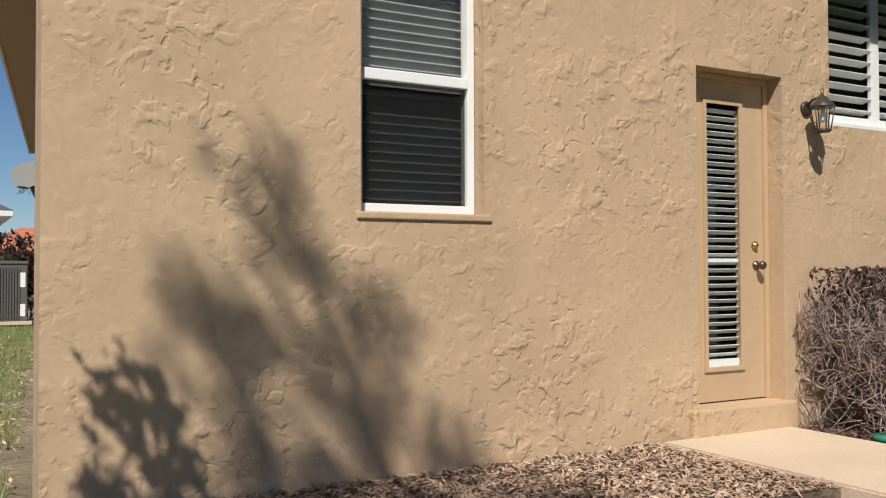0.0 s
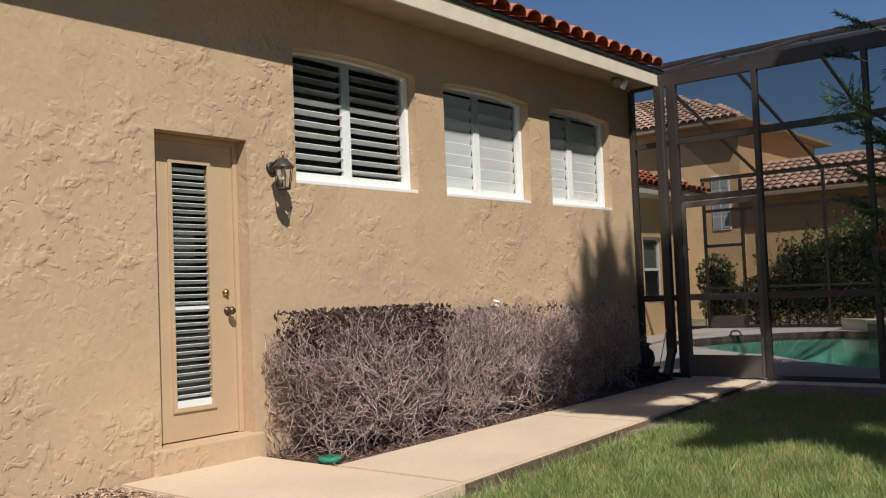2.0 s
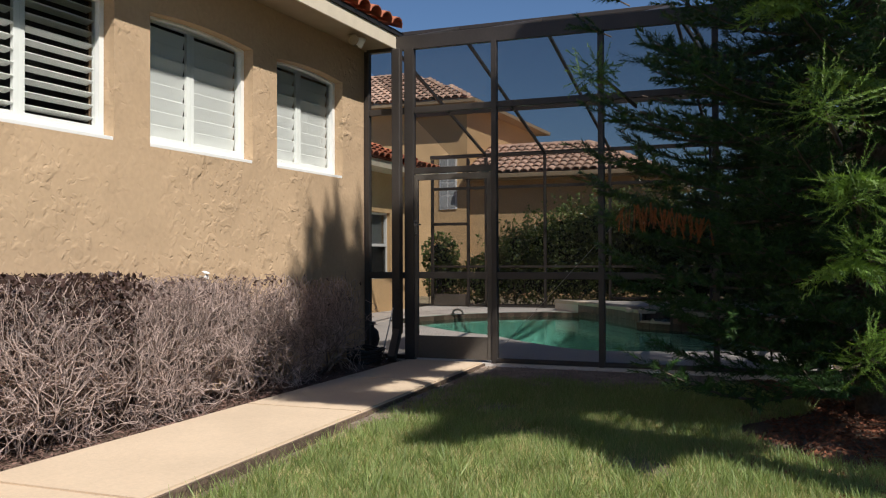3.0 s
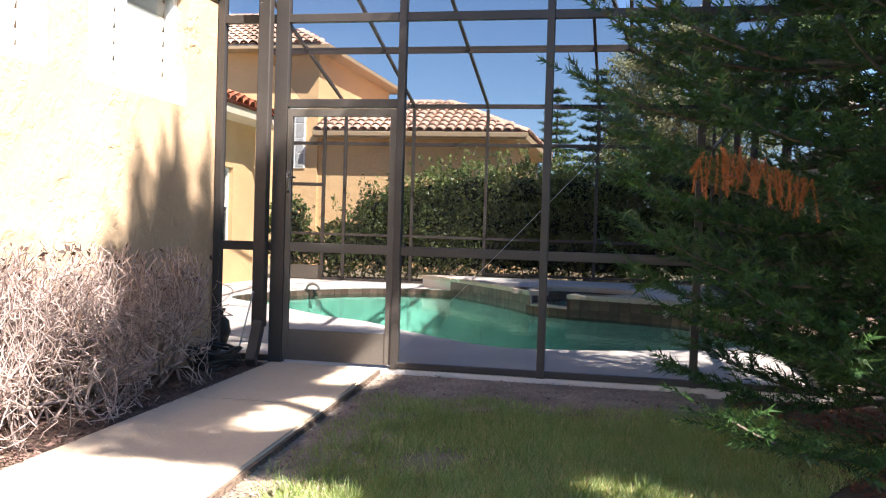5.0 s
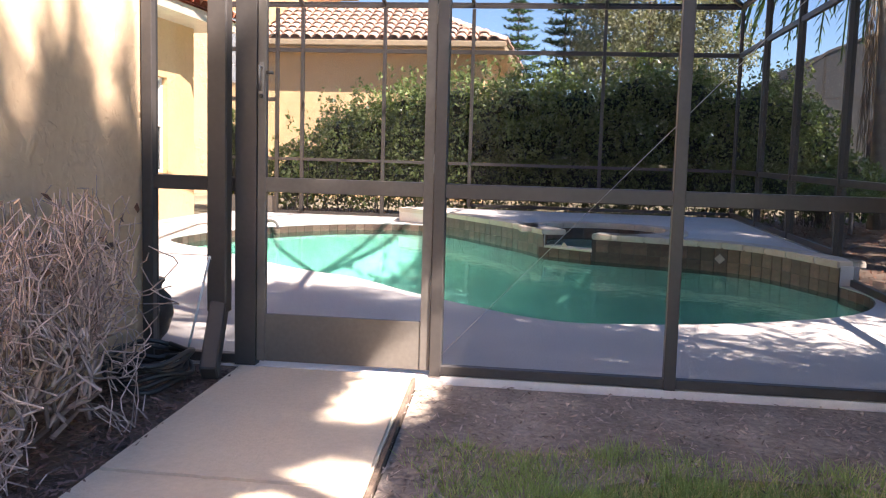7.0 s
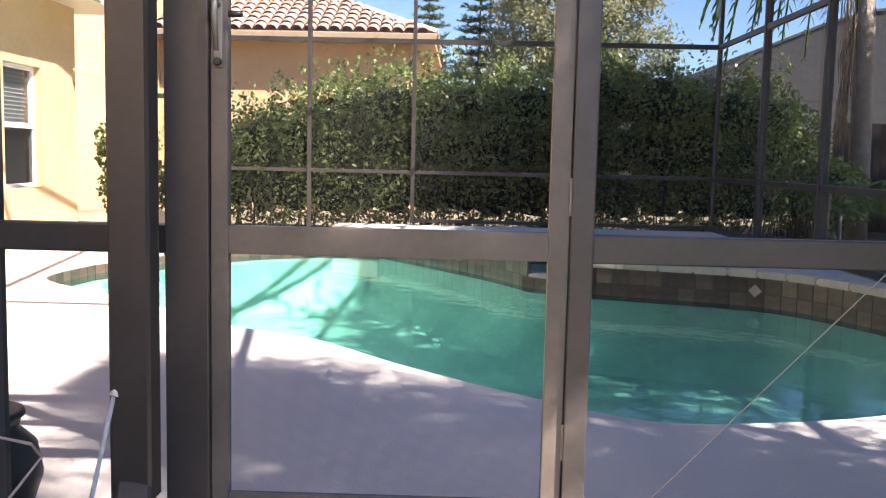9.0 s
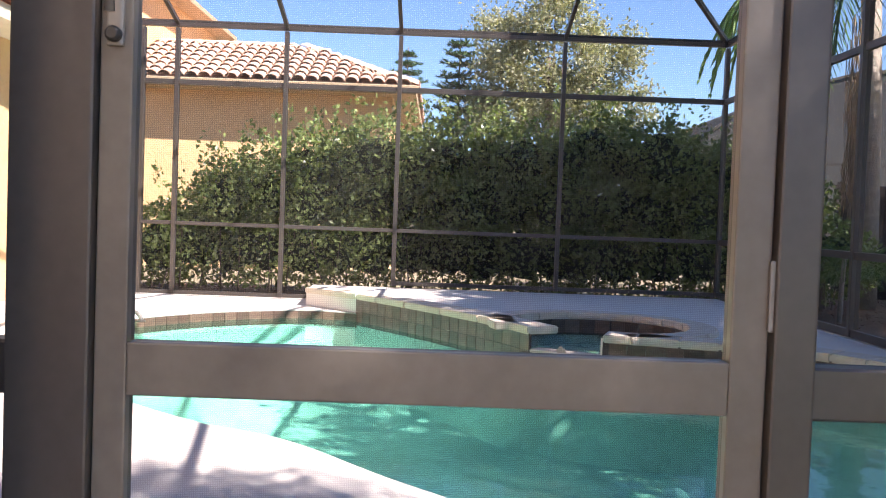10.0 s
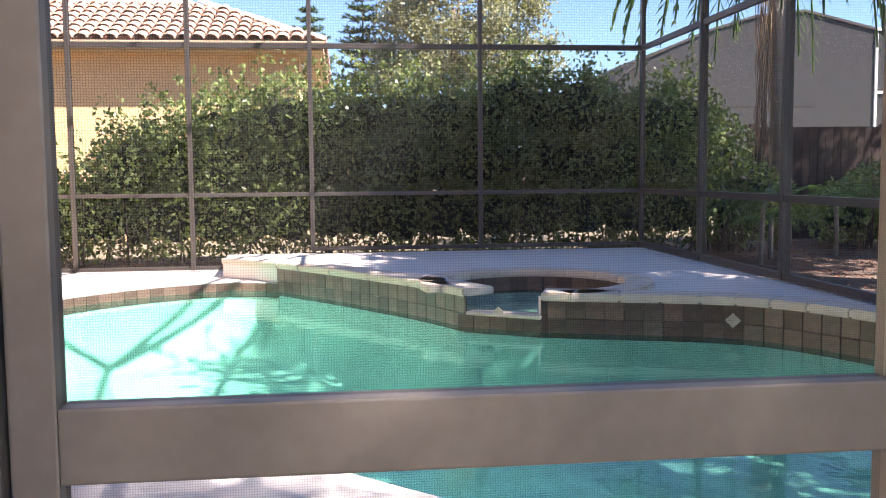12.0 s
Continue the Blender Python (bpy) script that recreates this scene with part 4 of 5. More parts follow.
# ---- neighbour's house behind the pool ----
nb = thing("neighbour_house", "yellow stucco house with pale tiled hip roofs", "house")
part("wall", box(29.5, 37, 4.85, 10.4, -0.1, 3.8), YELLOW, nb)
part("wall", box(29.4, 37, 10.4, 20, -0.1, 6.1), YELLOW, nb)
part("eaves", box(29.0, 37.5, 4.35, 10.4, 3.62, 3.78, 0.01), SOFFIT, nb)
part("gutter", box(28.94, 29.0, 4.3, 10.4, 3.66, 3.80, 0.02), SOFFIT, nb)
part("eaves", box(28.8, 37.5, 9.9, 20.5, 6.08, 6.2, 0.01), SOFFIT, nb)
lower = bmesh.new()
v = [lower.verts.new(p) for p in ((29.0, 4.35, 3.8), (29.0, 10.4, 3.8), (31.95, 7.35, 5.1), (37, 4.35, 3.8), (37, 7.35, 5.1), (31.95, 10.4, 5.1), (37, 10.4, 5.1))]
for f in ((0, 2, 5, 1), (0, 3, 4, 2), (2, 4, 6, 5)):
    lower.faces.new([v[k] for k in f])
nroof = part("roof", lower, PALE_TILE, nb)
npitch = math.atan(1.3 / 2.95)
tile_slope(nroof, PALE_TILE, 6.05, 2.95, npitch, Matrix.Translation((28.97, 10.4, 3.81)) @ pose(0, 0, 0, 0, 0, -90) @ pose(0, 0, 0, math.degrees(npitch)), (0, 1), 190)
tile_slope(nroof, PALE_TILE, 8.0, 2.95, npitch, Matrix.Translation((29.0, 4.32, 3.81)) @ pose(0, 0, 0, math.degrees(npitch)), (1, 0), 0)
upper = bmesh.new()
v = [upper.verts.new(p) for p in ((28.8, 9.9, 6.2), (28.8, 20.5, 6.2), (33, 14.1, 8.1), (37.5, 9.9, 6.2), (37.5, 14.1, 8.1), (33, 20.5, 8.1))]
for f in ((0, 2, 5, 1), (0, 3, 4, 2)):
    upper.faces.new([v[k] for k in f])
uroof = part("roof", upper, PALE_TILE, nb)
tile_slope(uroof, PALE_TILE, 10.5, 4.2, npitch, Matrix.Translation((28.77, 20.4, 6.21)) @ pose(0, 0, 0, 0, 0, -90) @ pose(0, 0, 0, math.degrees(npitch)), (0, 1), 0)
for y0, y1, z0, z1 in ((10.75, 11.35, 2.75, 4.5), (12.3, 13.2, 2.75, 4.5), (14.6, 15.5, 2.75, 4.5)):
    w = part("window", box(29.36, 29.42, y0, y1, z0, z1, 0.005), WHITE, nb, "white window with glazing bars")
    for i in range(2):
        for j in range(4):
            a = y0 + 0.05 + i * (y1 - y0 - 0.05) / 2
            c = z0 + 0.05 + j * (z1 - z0 - 0.05) / 4
            part("pane", box(29.345, 29.358, a, a + (y1 - y0 - 0.05) / 2 - 0.05, c, c + (z1 - z0 - 0.05) / 4 - 0.05), SHADE, w)


# ---- plants ----
# wanted tips of the pine shadow on the house wall, as (x, z)
SPIKES = ((10.15, 1.3), (10.48, 1.8), (10.85, 2.0), (11.1, 2.12), (11.58, 2.1))


def casts_well(p, lit=False):
    """Which shoots may stay: those whose shadow misses the wanted sun patches and fits SPIKES."""
    k = (WALL_Y - p[:, 1]) / SUN_WAY.y
    wx, wz = p[:, 0] + SUN_WAY.x * k, p[:, 2] + SUN_WAY.z * k
    top = np.where(wx > 10.3, 1.05, 0.55)
    for x, z in SPIKES:
        top = np.maximum(top, z - np.abs(wx - x) * 5.0)
    g = -p[:, 2] / SUN_WAY.z
    gx, gy = p[:, 0] + SUN_WAY.x * g, p[:, 1] + SUN_WAY.y * g
    sunny = (gy > 3.3) & (gy < 3.72) & (((gx > 9.0 - 0.75 * (gy - 3.84)) & (gx < 10.1 - 0.7 * (gy - 3.84))) | ((gx > 10.6 - 0.75 * (gy - 3.84)) & (gx < 12.1 + 0.4 * (gy - 3.84))))
    sunny |= (gx < 7.75 + 0.35 * np.sin(gy * 4.5) + 0.15 * np.sin(gy * 11)) | ((gy > 2.6) & (gx < 8.5))
    # extra gap that lets the sun through to the outer needle fans
    if lit:
        sunny |= (gx > 8.0) & (gx < 9.15) & (gy > -0.1) & (gy < 1.75) & (np.abs(gx - 8.32 - 0.32 * gy) < 0.18)
    return np.where(wz > 0, (wz < top) & (wx > 9.9), ~sunny)


def pine(name, at, height, radius, low, label, seed, spacing=0.32, per=6, gap=0.075, needles=12, needle=0.045, power=0.75, lean=0.0, opened=0):
    """An island pine: whorls of level boughs with rope-like needled shoots."""
    rng = np.random.default_rng(seed)
    tree = thing(name, label, "tree", at)
    bm = tube([(0, 0, -0.1), (0.02, 0, height * 0.3), (0, 0.02, height * 0.55), (lean * height * 0.15, 0.02, height * 0.7), (lean * height * 0.45, 0, height)], 0.15 * height / 9, 12, ends=0.015)
    part("trunk", bm, BARK, tree)
    wa, wb, wr = [], [], []
    sa, sb = [], []
    z, k = low, 0
    while z < height - 0.1:
        reach = radius * (1 - (z - low) / (height - low)) ** power * min(1.0, 0.7 + 0.13 * (z - low))
        for i in range(per):
            ang = 2 * math.pi * (i + 0.5 * (k % 2)) / per + rng.normal(0, 0.14)
            ln = reach * rng.uniform(0.72, 1.1) + 0.1
            out = np.array([math.cos(ang), math.sin(ang), 0])
            side = np.array([-math.sin(ang), math.cos(ang), 0])
            n = max(4, int(ln / 0.16))
            t = np.linspace(0, 1, n + 1)
            sag = -0.18 * ln * np.sin(t * math.pi * 0.75) + 0.12 * ln * t ** 2
            bend = rng.normal(0, 0.08) * ln * t ** 2
            pts = out * (t * ln)[:, None] + side * bend[:, None] + np.array([0, 0, 1]) * (z + sag + rng.normal(0, 0.03))[:, None]
            wa.append(pts[:-1]), wb.append(pts[1:]), wr.append(0.018 * (1 - 0.75 * t[:-1]) * (0.5 + ln / radius))
            m = max(3, int(ln * 0.85 / gap))
            for sgn in (-1, 1):
                tt = np.linspace(0.18, 1.0, m) + rng.normal(0, 0.01, m)
                q = np.stack([np.interp(tt, t, pts[:, c]) for c in range(3)], 1)
                d = out * 0.65 + side * sgn * 0.75 + np.array([0, 0, 0.28])
                d = d + rng.normal(0, 0.16, (m, 3))
                d /= np.linalg.norm(d, axis=1, keepdims=True)
                l = (0.42 * rng.uniform(0.7, 1.15, m) * np.clip(ln / 0.8, 0.35, 1.0) * (1 - 0.35 * np.clip(tt, 0, 1)))[:, None]
                sa.append(q), sb.append(q + d * l)
        z += spacing * rng.uniform(0.85, 1.15)
        k += 1
    wa, wb, wr = np.concatenate(wa), np.concatenate(wb), np.concatenate(wr)
    sa, sb = np.concatenate(sa), np.concatenate(sb)
    for a in (wa, wb, sa, sb):
        a[:, 0] += lean * np.maximum(0, a[:, 2] - height * 0.55)
    # crown thinned by where its shadow falls, not by growth
    if opened:
        keep = casts_well((wa + wb) / 2 + np.array(at), opened == 2)
        wa, wb, wr = wa[keep], wb[keep], wr[keep]
        keep = casts_well(sb + np.array(at), opened == 2) & casts_well(sa + np.array(at), opened == 2)
        sa, sb = sa[keep], sb[keep]
    v, f = prisms(wa, wb, wr, wr * 0.8)
    sheet_mesh("branchwork", v, f, BARK, tree)
    v, f = needle_ropes(rng, sa, sb, needles, needle)
    sheet_mesh("crown", v, f, PINE, tree)
    return tree


def needle_ropes(rng, sa, sb, count, size):
    """Needles all round each shoot, leaning to its tip."""
    n = len(sa)
    d = sb - sa
    ln = np.linalg.norm(d, axis=1, keepdims=True)
    d = d / ln
    u = np.cross(d, np.array([0.3, 0.2, 1.0]))
    u /= np.linalg.norm(u, axis=1, keepdims=True)
    w = np.cross(d, u)
    out_v = []
    for k in range(count):
        for j in range(3):
            ang = rng.uniform(0, 2 * math.pi, (n, 1))
            radial = u * np.cos(ang) + w * np.sin(ang)
            p = sa + d * ln * ((k + rng.uniform(0, 1, (n, 1))) / count)
            tip = p + (radial * 0.8 + d * 0.75) * size * rng.uniform(0.8, 1.2, (n, 1))
            across = np.cross(radial, d) * 0.12 * size
            out_v.append(np.stack([p - across, p + across, tip], 1))
    v = np.concatenate(out_v, 0).reshape(-1, 3)
    return v, np.arange(len(v)).reshape(-1, 3)


FANS = [(7.8, 0.01, 1.97, 0.42), (7.9, -0.13, 1.5, 0.34), (8.0, -0.19, 1.2, 0.22), (8.0, -0.21, 0.56, 0.26), (8.6, 1.49, 2.46, 0.25)]
pine_near = pine("island_pine", (10.0, -0.35, 0), 9.0, 2.5, 0.45, "tall dark green island pine beside the pool cage", 3, 0.24, 11, 0.066, 15, 0.048, opened=1)
rng = np.random.default_rng(9)
base = np.array([-1.3, 1.1, 1.42])
q = np.stack([base + np.array([-0.5, 0.5, 0.03 + 0.09 * math.sin(t * 3)]) * t for t in np.linspace(0, 1, 22)])
tips = q + np.stack([rng.normal(0, 0.02, 22), rng.normal(0, 0.02, 22), -0.17 * rng.uniform(0.6, 1.1, 22)], 1)
q2 = q + rng.normal(0, 0.02, q.shape)
tips2 = q2 + np.stack([rng.normal(0, 0.03, 22), rng.normal(0, 0.04, 22), -0.13 * rng.uniform(0.6, 1.1, 22)], 1)
v, f = needle_ropes(rng, np.concatenate([q, q2]), np.concatenate([tips, tips2]), 26, 0.02)
sheet_mesh("dead_bough", v, f, DEAD, pine_near, "orange-brown withered bough")
# outer boughs, given the brighter needles in place of direct sun
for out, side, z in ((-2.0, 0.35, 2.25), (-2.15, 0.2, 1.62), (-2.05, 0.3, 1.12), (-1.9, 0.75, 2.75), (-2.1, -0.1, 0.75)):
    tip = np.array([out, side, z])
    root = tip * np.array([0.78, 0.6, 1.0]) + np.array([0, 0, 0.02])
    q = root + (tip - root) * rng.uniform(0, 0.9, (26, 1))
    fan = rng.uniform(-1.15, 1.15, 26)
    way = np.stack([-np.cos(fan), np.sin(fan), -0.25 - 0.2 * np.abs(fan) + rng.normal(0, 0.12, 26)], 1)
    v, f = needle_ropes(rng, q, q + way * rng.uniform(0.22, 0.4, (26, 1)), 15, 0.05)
    sheet_mesh("bough", v, f, SUNLIT_PINE, pine_near, "outer bough in yellow-green, coloured as sunlit")
# needle fans in the same brighter colour, as if the sun struck them
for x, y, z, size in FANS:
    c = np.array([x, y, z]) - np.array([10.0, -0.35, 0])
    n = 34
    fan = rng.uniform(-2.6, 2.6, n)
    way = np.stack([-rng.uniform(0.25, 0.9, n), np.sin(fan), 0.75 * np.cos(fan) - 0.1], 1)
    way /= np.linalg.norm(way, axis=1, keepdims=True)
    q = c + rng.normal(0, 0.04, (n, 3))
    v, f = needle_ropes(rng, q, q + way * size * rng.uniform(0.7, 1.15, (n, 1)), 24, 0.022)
    bough = sheet_mesh("bough", v, f, SUNLIT_PINE, pine_near, "fan of needles in yellow-green, coloured as sunlit")
    back = c + np.array([0.9, -0.1, -0.1])
    v, f = prisms(np.array([back]), np.array([c]), np.array([0.02]), np.array([0.012]))
    sheet_mesh("twig", v, f, BARK, bough)
bm = tube([(0, 0, -0.05), (0.03, -0.05, 0.6), (0.1, -0.1, 1.4)], 0.12, 10, ends=0.07)
stump = thing("pine_stem", "second dark stem beside the island pine", "tree stem", (10.05, -0.85, 0))
part("trunk", bm, BARK, stump)
slim = pine("slender_pine", (6.0, -2.0, 0), 12.0, 1.9, 3.3, "tall slender island pine at the edge of the lawn", 6, 0.2, 12, 0.07, 11, 0.06, 0.3, opened=2)
pine("leaning_pine", (-1.1, -1.2, 0), 9.75, 1.15, 4.6, "shorter island pine with a leaning top on the lawn", 8, 0.5, 4, 0.07, 10, 0.06, 0.8, lean=-0.36)
pine("leaning_pine", (-0.4, -1.1, 0), 10.35, 1.4, 4.6, "slender island pine with a leaning top on the lawn", 6, 0.5, 4, 0.07, 10, 0.06, 0.8, lean=-0.42)


def twig_shrub(name, x0, x1, y0, y1, h, label, seed, stems=16, leaf=0, leaf_box=None, spread=1.0, rad=0.0105, cap=2600, fine=0.0027):
    """A clipped shrub of dry twigs: stems that fork again and again inside the clipped block."""
    rng = np.random.default_rng(seed)
    ob = thing(name, label, "shrub", ((x0 + x1) / 2, (y0 + y1) / 2, 0), "clipped shrubs along the house wall")
    cx, cy = (x0 + x1) / 2, (y0 + y1) / 2
    p = np.stack([rng.uniform(x0 + 0.15, x1 - 0.15, stems), rng.uniform(y0 + 0.2, y1 - 0.15, stems), np.full(stems, -0.03)], 1)
    d = np.stack([rng.normal(0, 0.35 * spread, stems), rng.normal(0, 0.3 * spread, stems), np.ones(stems)], 1)
    r = np.full(stems, rad)
    A, B, R, Q = [], [], [], []
    lo, hi = np.array([x0, y0, 0.02]), np.array([x1, y1, h])
    for level in range(13):
        d /= np.linalg.norm(d, axis=1, keepdims=True)
        ln = rng.uniform(0.05, 0.13, len(p))[:, None] * (1.5 if level < 3 else 0.85)
        q = p + d * ln
        edge = hi + rng.normal(0, 0.03, (len(q), 3))
        out = (q > edge) | (q < lo)
        d = np.where(out, -0.4 * d, d)
        q = np.minimum(np.maximum(q, lo - np.abs(rng.normal(0, 0.03, (len(q), 3)))), edge)
        A.append(p), B.append(q), R.append(r), Q.append(r * 0.82)
        if level > 1:
            cnt = rng.choice([1, 2, 3], len(q), p=[0.5, 0.42, 0.08]) if len(q) < cap else np.ones(len(q), int)
        else:
            cnt = np.full(len(q), 2)
        p, r = np.repeat(q, cnt, 0), np.repeat(r * 0.82, cnt)
        r = np.maximum(r, fine)
        d = np.repeat(d, cnt, 0) + rng.normal(0, 0.45, (len(p), 3)) + np.array([0, 0, 0.12])
    A, B = np.concatenate(A), np.concatenate(B)
    off = np.array([cx, cy, 0])
    v, f = prisms(A - off, B - off, np.concatenate(R), np.concatenate(Q))
    sheet_mesh("branchwork", v, f, TWIG, ob)
    if leaf:
        c = np.stack([rng.uniform(*leaf_box[0], leaf), rng.uniform(*leaf_box[1], leaf), np.maximum(rng.uniform(*leaf_box[2], leaf), rng.uniform(*leaf_box[2], leaf))], 1)
        v, f = leaves(rng, c - off, 0.05)
        sheet_mesh("foliage", v, f, SHRUB_LEAF, ob)
    return ob


twig_shrub("clipped_shrub", 5.74, 7.15, 4.22, 4.9, 1.03, "clipped shrub with dark maroon leaves on its crown", 1, 22, 3400, ((5.8, 7.15), (4.22, 4.88), (0.5, 1.06)))
twig_shrub("clipped_shrub", 7.1, 8.4, 4.28, 4.9, 1.0, "leafless clipped shrub of grey-pink twigs", 2, 24, 160, ((7.1, 8.4), (4.28, 4.88), (0.7, 1.0)))
twig_shrub("clipped_shrub", 8.4, 9.7, 4.36, 4.9, 1.0, "leafless clipped shrub of grey-pink twigs", 4, 16, 60, ((8.4, 9.7), (4.38, 4.88), (0.7, 1.0)), 1.5, 0.013, 650, 0.003)
twig_shrub("clipped_shrub", 9.7, 10.95, 4.45, 4.9, 0.98, "bare forking shrub at the house corner", 5, 8, 60, ((9.7, 10.9), (4.5, 4.88), (0.2, 0.95)), 2.4, 0.016, 380, 0.0034)


def leafy_hedge(name, boxes, count, size, mat, label, seed, core=0.0, sprigs=0):
    """A loose hedge: overlapping lumps of leaves round dark blobs coloured as inner shade."""
    rng = np.random.default_rng(seed)
    ob = thing(name, label, "hedge", (boxes[0][0], boxes[0][1], 0))
    off = np.array([boxes[0][0], boxes[0][1], 0])
    vol = np.array([b[3] * b[4] * b[5] for b in boxes])
    pts = []
    for b, k in zip(boxes, (count * vol / vol.sum()).astype(int)):
        u = rng.normal(size=(k, 3))
        u /= np.linalg.norm(u, axis=1, keepdims=True)
        rr = rng.uniform(0.55, 1.06, (k, 1)) ** 0.6
        pts.append(np.array(b[:3]) + u * rr * np.array(b[3:]))
    c = np.concatenate(pts)
    c = c[(c[:, 2] > 0.03) & (rng.uniform(0, 1, len(c)) < 0.62 + 0.38 * np.clip(c[:, 2] / 1.1, 0, 1))]
    tips = []
    for _ in range(sprigs):
        b = boxes[rng.integers(len(boxes))]
        if b[2] < 1.2 and rng.uniform() < 0.6:
            continue
        root = np.array(b[:3]) + np.array([rng.normal(0, 0.5) * b[3], rng.normal(0, 0.5) * b[4], b[5] * 0.8])
        way = np.array([rng.normal(-0.1, 0.3), rng.normal(0, 0.3), 1.0])
        run = np.sort(rng.uniform(0, rng.uniform(0.2, 0.55), 16))[:, None]
        tips.append(root + way * run + rng.normal(0, 0.035, (16, 3)))
    c = np.concatenate([c, *tips])
    v, f = leaves(rng, c - off, size, 0.5, 0.55)
    sheet_mesh("foliage", v, f, mat, ob)
    # solid blobs painted dark in place of the shade between the leaves
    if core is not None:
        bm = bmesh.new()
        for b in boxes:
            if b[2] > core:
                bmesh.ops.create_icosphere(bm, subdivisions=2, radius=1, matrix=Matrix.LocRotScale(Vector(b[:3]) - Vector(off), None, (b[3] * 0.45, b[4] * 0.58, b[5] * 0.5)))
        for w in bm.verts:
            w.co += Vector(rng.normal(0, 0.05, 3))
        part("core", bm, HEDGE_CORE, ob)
    a = np.stack([np.linspace(boxes[0][0], boxes[-1][0], 60) + rng.uniform(-0.4, 0.4, 60), np.linspace(boxes[0][1], boxes[-1][1], 60), np.zeros(60)], 1) - off
    a = a + rng.normal(0, 0.12, a.shape) * np.array([1, 1, 0])
    v, f = prisms(a, a + rng.normal(0, 0.12, a.shape) * np.array([1, 1, 0]) + np.array([0, 0, 1.0]), np.full(60, 0.014), np.full(60, 0.008))
    sheet_mesh("stems", v, f, BARK, ob)
    return ob


boxes = []
r2 = random.Random(5)
y = -1.0
while y < 7.9:
    top = 2.5 if y < 5.6 else 2.5 - (y - 5.6) * 0.62
    if 0.3 < y < 1.8:
        top += 0.25
    top += r2.uniform(-0.14, 0.12)
    for zc in (0.62, 1.35, top - 0.55):
        if zc < top - 0.3:
            boxes.append((23.95 + r2.uniform(-0.15, 0.15), y + r2.uniform(-0.1, 0.1), zc, 0.72, 0.62, 0.62))
    y += 0.52
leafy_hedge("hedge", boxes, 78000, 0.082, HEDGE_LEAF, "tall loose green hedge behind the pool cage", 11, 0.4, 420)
leafy_hedge("shrub", [(24.0, 9.0, 0.6, 0.5, 0.55, 0.6), (24.0, 9.1, 1.25, 0.45, 0.5, 0.6)], 2600, 0.1, HEDGE_LEAF, "rounded green shrub beyond the cage door", 12)
leafy_hedge("shrub", [(24.2, -2.0, 0.7, 0.7, 0.9, 0.7), (24.4, -1.6, 1.5, 0.6, 0.7, 0.7)], 3800, 0.1, HEDGE_LEAF, "dark green shrubs at the corner of the pool cage", 13)
leafy_hedge("shrub", [(24.9, -4.2, 0.5, 0.6, 0.7, 0.6), (25.3, -5.0, 0.7, 0.6, 0.7, 0.7), (24.2, -4.9, 0.45, 0.6, 0.6, 0.5), (22.6, -4.6, 0.4, 0.6, 0.6, 0.5)], 5200, 0.11, HEDGE_LEAF, "dark green shrubs in front of the brown fence", 16)
leafy_hedge("hedge", [(x, 23.6, 1.0, 0.8, 0.7, 1.0) for x in (-4, -3, -2, -1, 0, 1.0, 2.0)], 7000, 0.14, SHRUB_LEAF, "reddish brown hedge at the end of the side yard", 14)
leafy_hedge("hedge", [(x, 24.2, 1.0, 0.7, 0.6, 0.95) for x in (2.6, 3.4, 4.2)], 2500, 0.12, SHRUB_LEAF, "reddish brown hedge behind the air conditioner", 15)


def palm(name, at, height, reach, fronds, label, seed, trunk=0.12, droop=1.0, mat=PALM, hang=0.35, leaflet=0.32):
    rng = np.random.default_rng(seed)
    ob = thing(name, label, "palm", at)
    lean = rng.normal(0, 0.02, 2) * height
    part("trunk", tube([(0, 0, -0.1), (lean[0] * 0.3, lean[1] * 0.3, height * 0.5), (*lean, height)], trunk, 12, ends=trunk * 0.8), PALM_BARK, ob)
    top = np.array([*lean, height])
    vs = []
    wa, wb = [], []
    for i in range(fronds):
        ang = i * 2.399 + rng.normal(0, 0.1)
        out = np.array([math.cos(ang), math.sin(ang), 0])
        side = np.array([-math.sin(ang), math.cos(ang), 0])
        rise = rng.uniform(-0.1, 0.9)
        t = np.linspace(0, 1, 26)
        ln = reach * rng.uniform(0.85, 1.1)
        p = top + out * (ln * (t - 0.18 * t ** 3 * droop))[:, None] + np.array([0, 0, 1]) * (ln * (rise * t - (rise + 0.55) * droop * t ** 2))[:, None]
        wa.append(p[:-1]), wb.append(p[1:])
        for j in range(3, 26):
            for sgn in (-1, 1):
                w = (leaflet * reach / 2) * math.sin(math.pi * (0.12 + 0.85 * t[j])) + 0.05
                a = p[j]
                d = out * 0.45 + side * sgn * 0.8 + np.array([0, 0, -hang]) + rng.normal(0, 0.12, 3)
                d /= np.linalg.norm(d)
                b = a + d * w
                mid = (a + b) / 2 + np.array([0, 0, 0.02])
                s = out * 0.012 * reach / 2 + 0.004
                vs.append([a, mid - s, b, mid + s])
    v = np.array(vs).reshape(-1, 3)
    sheet_mesh("fronds", v, np.arange(len(v)).reshape(-1, 4), mat, ob)
    wa, wb = np.concatenate(wa), np.concatenate(wb)
    v, f = prisms(wa, wb, np.full(len(wa), 0.008 * reach), np.full(len(wa), 0.006 * reach))
    sheet_mesh("ribs", v, f, mat, ob)
    return ob


queen = palm("queen_palm", (24.6, -2.9, 0), 5.9, 3.0, 26, "tall queen palm with hanging fronds and a pale trunk", 21, 0.18, 1.35, hang=1.5, leaflet=0.5)
rng = np.random.default_rng(23)
n = 150
a = np.stack([rng.normal(0.0, 0.08, n), rng.uniform(0.24, 0.42, n), rng.uniform(1.7, 4.6, n)], 1)
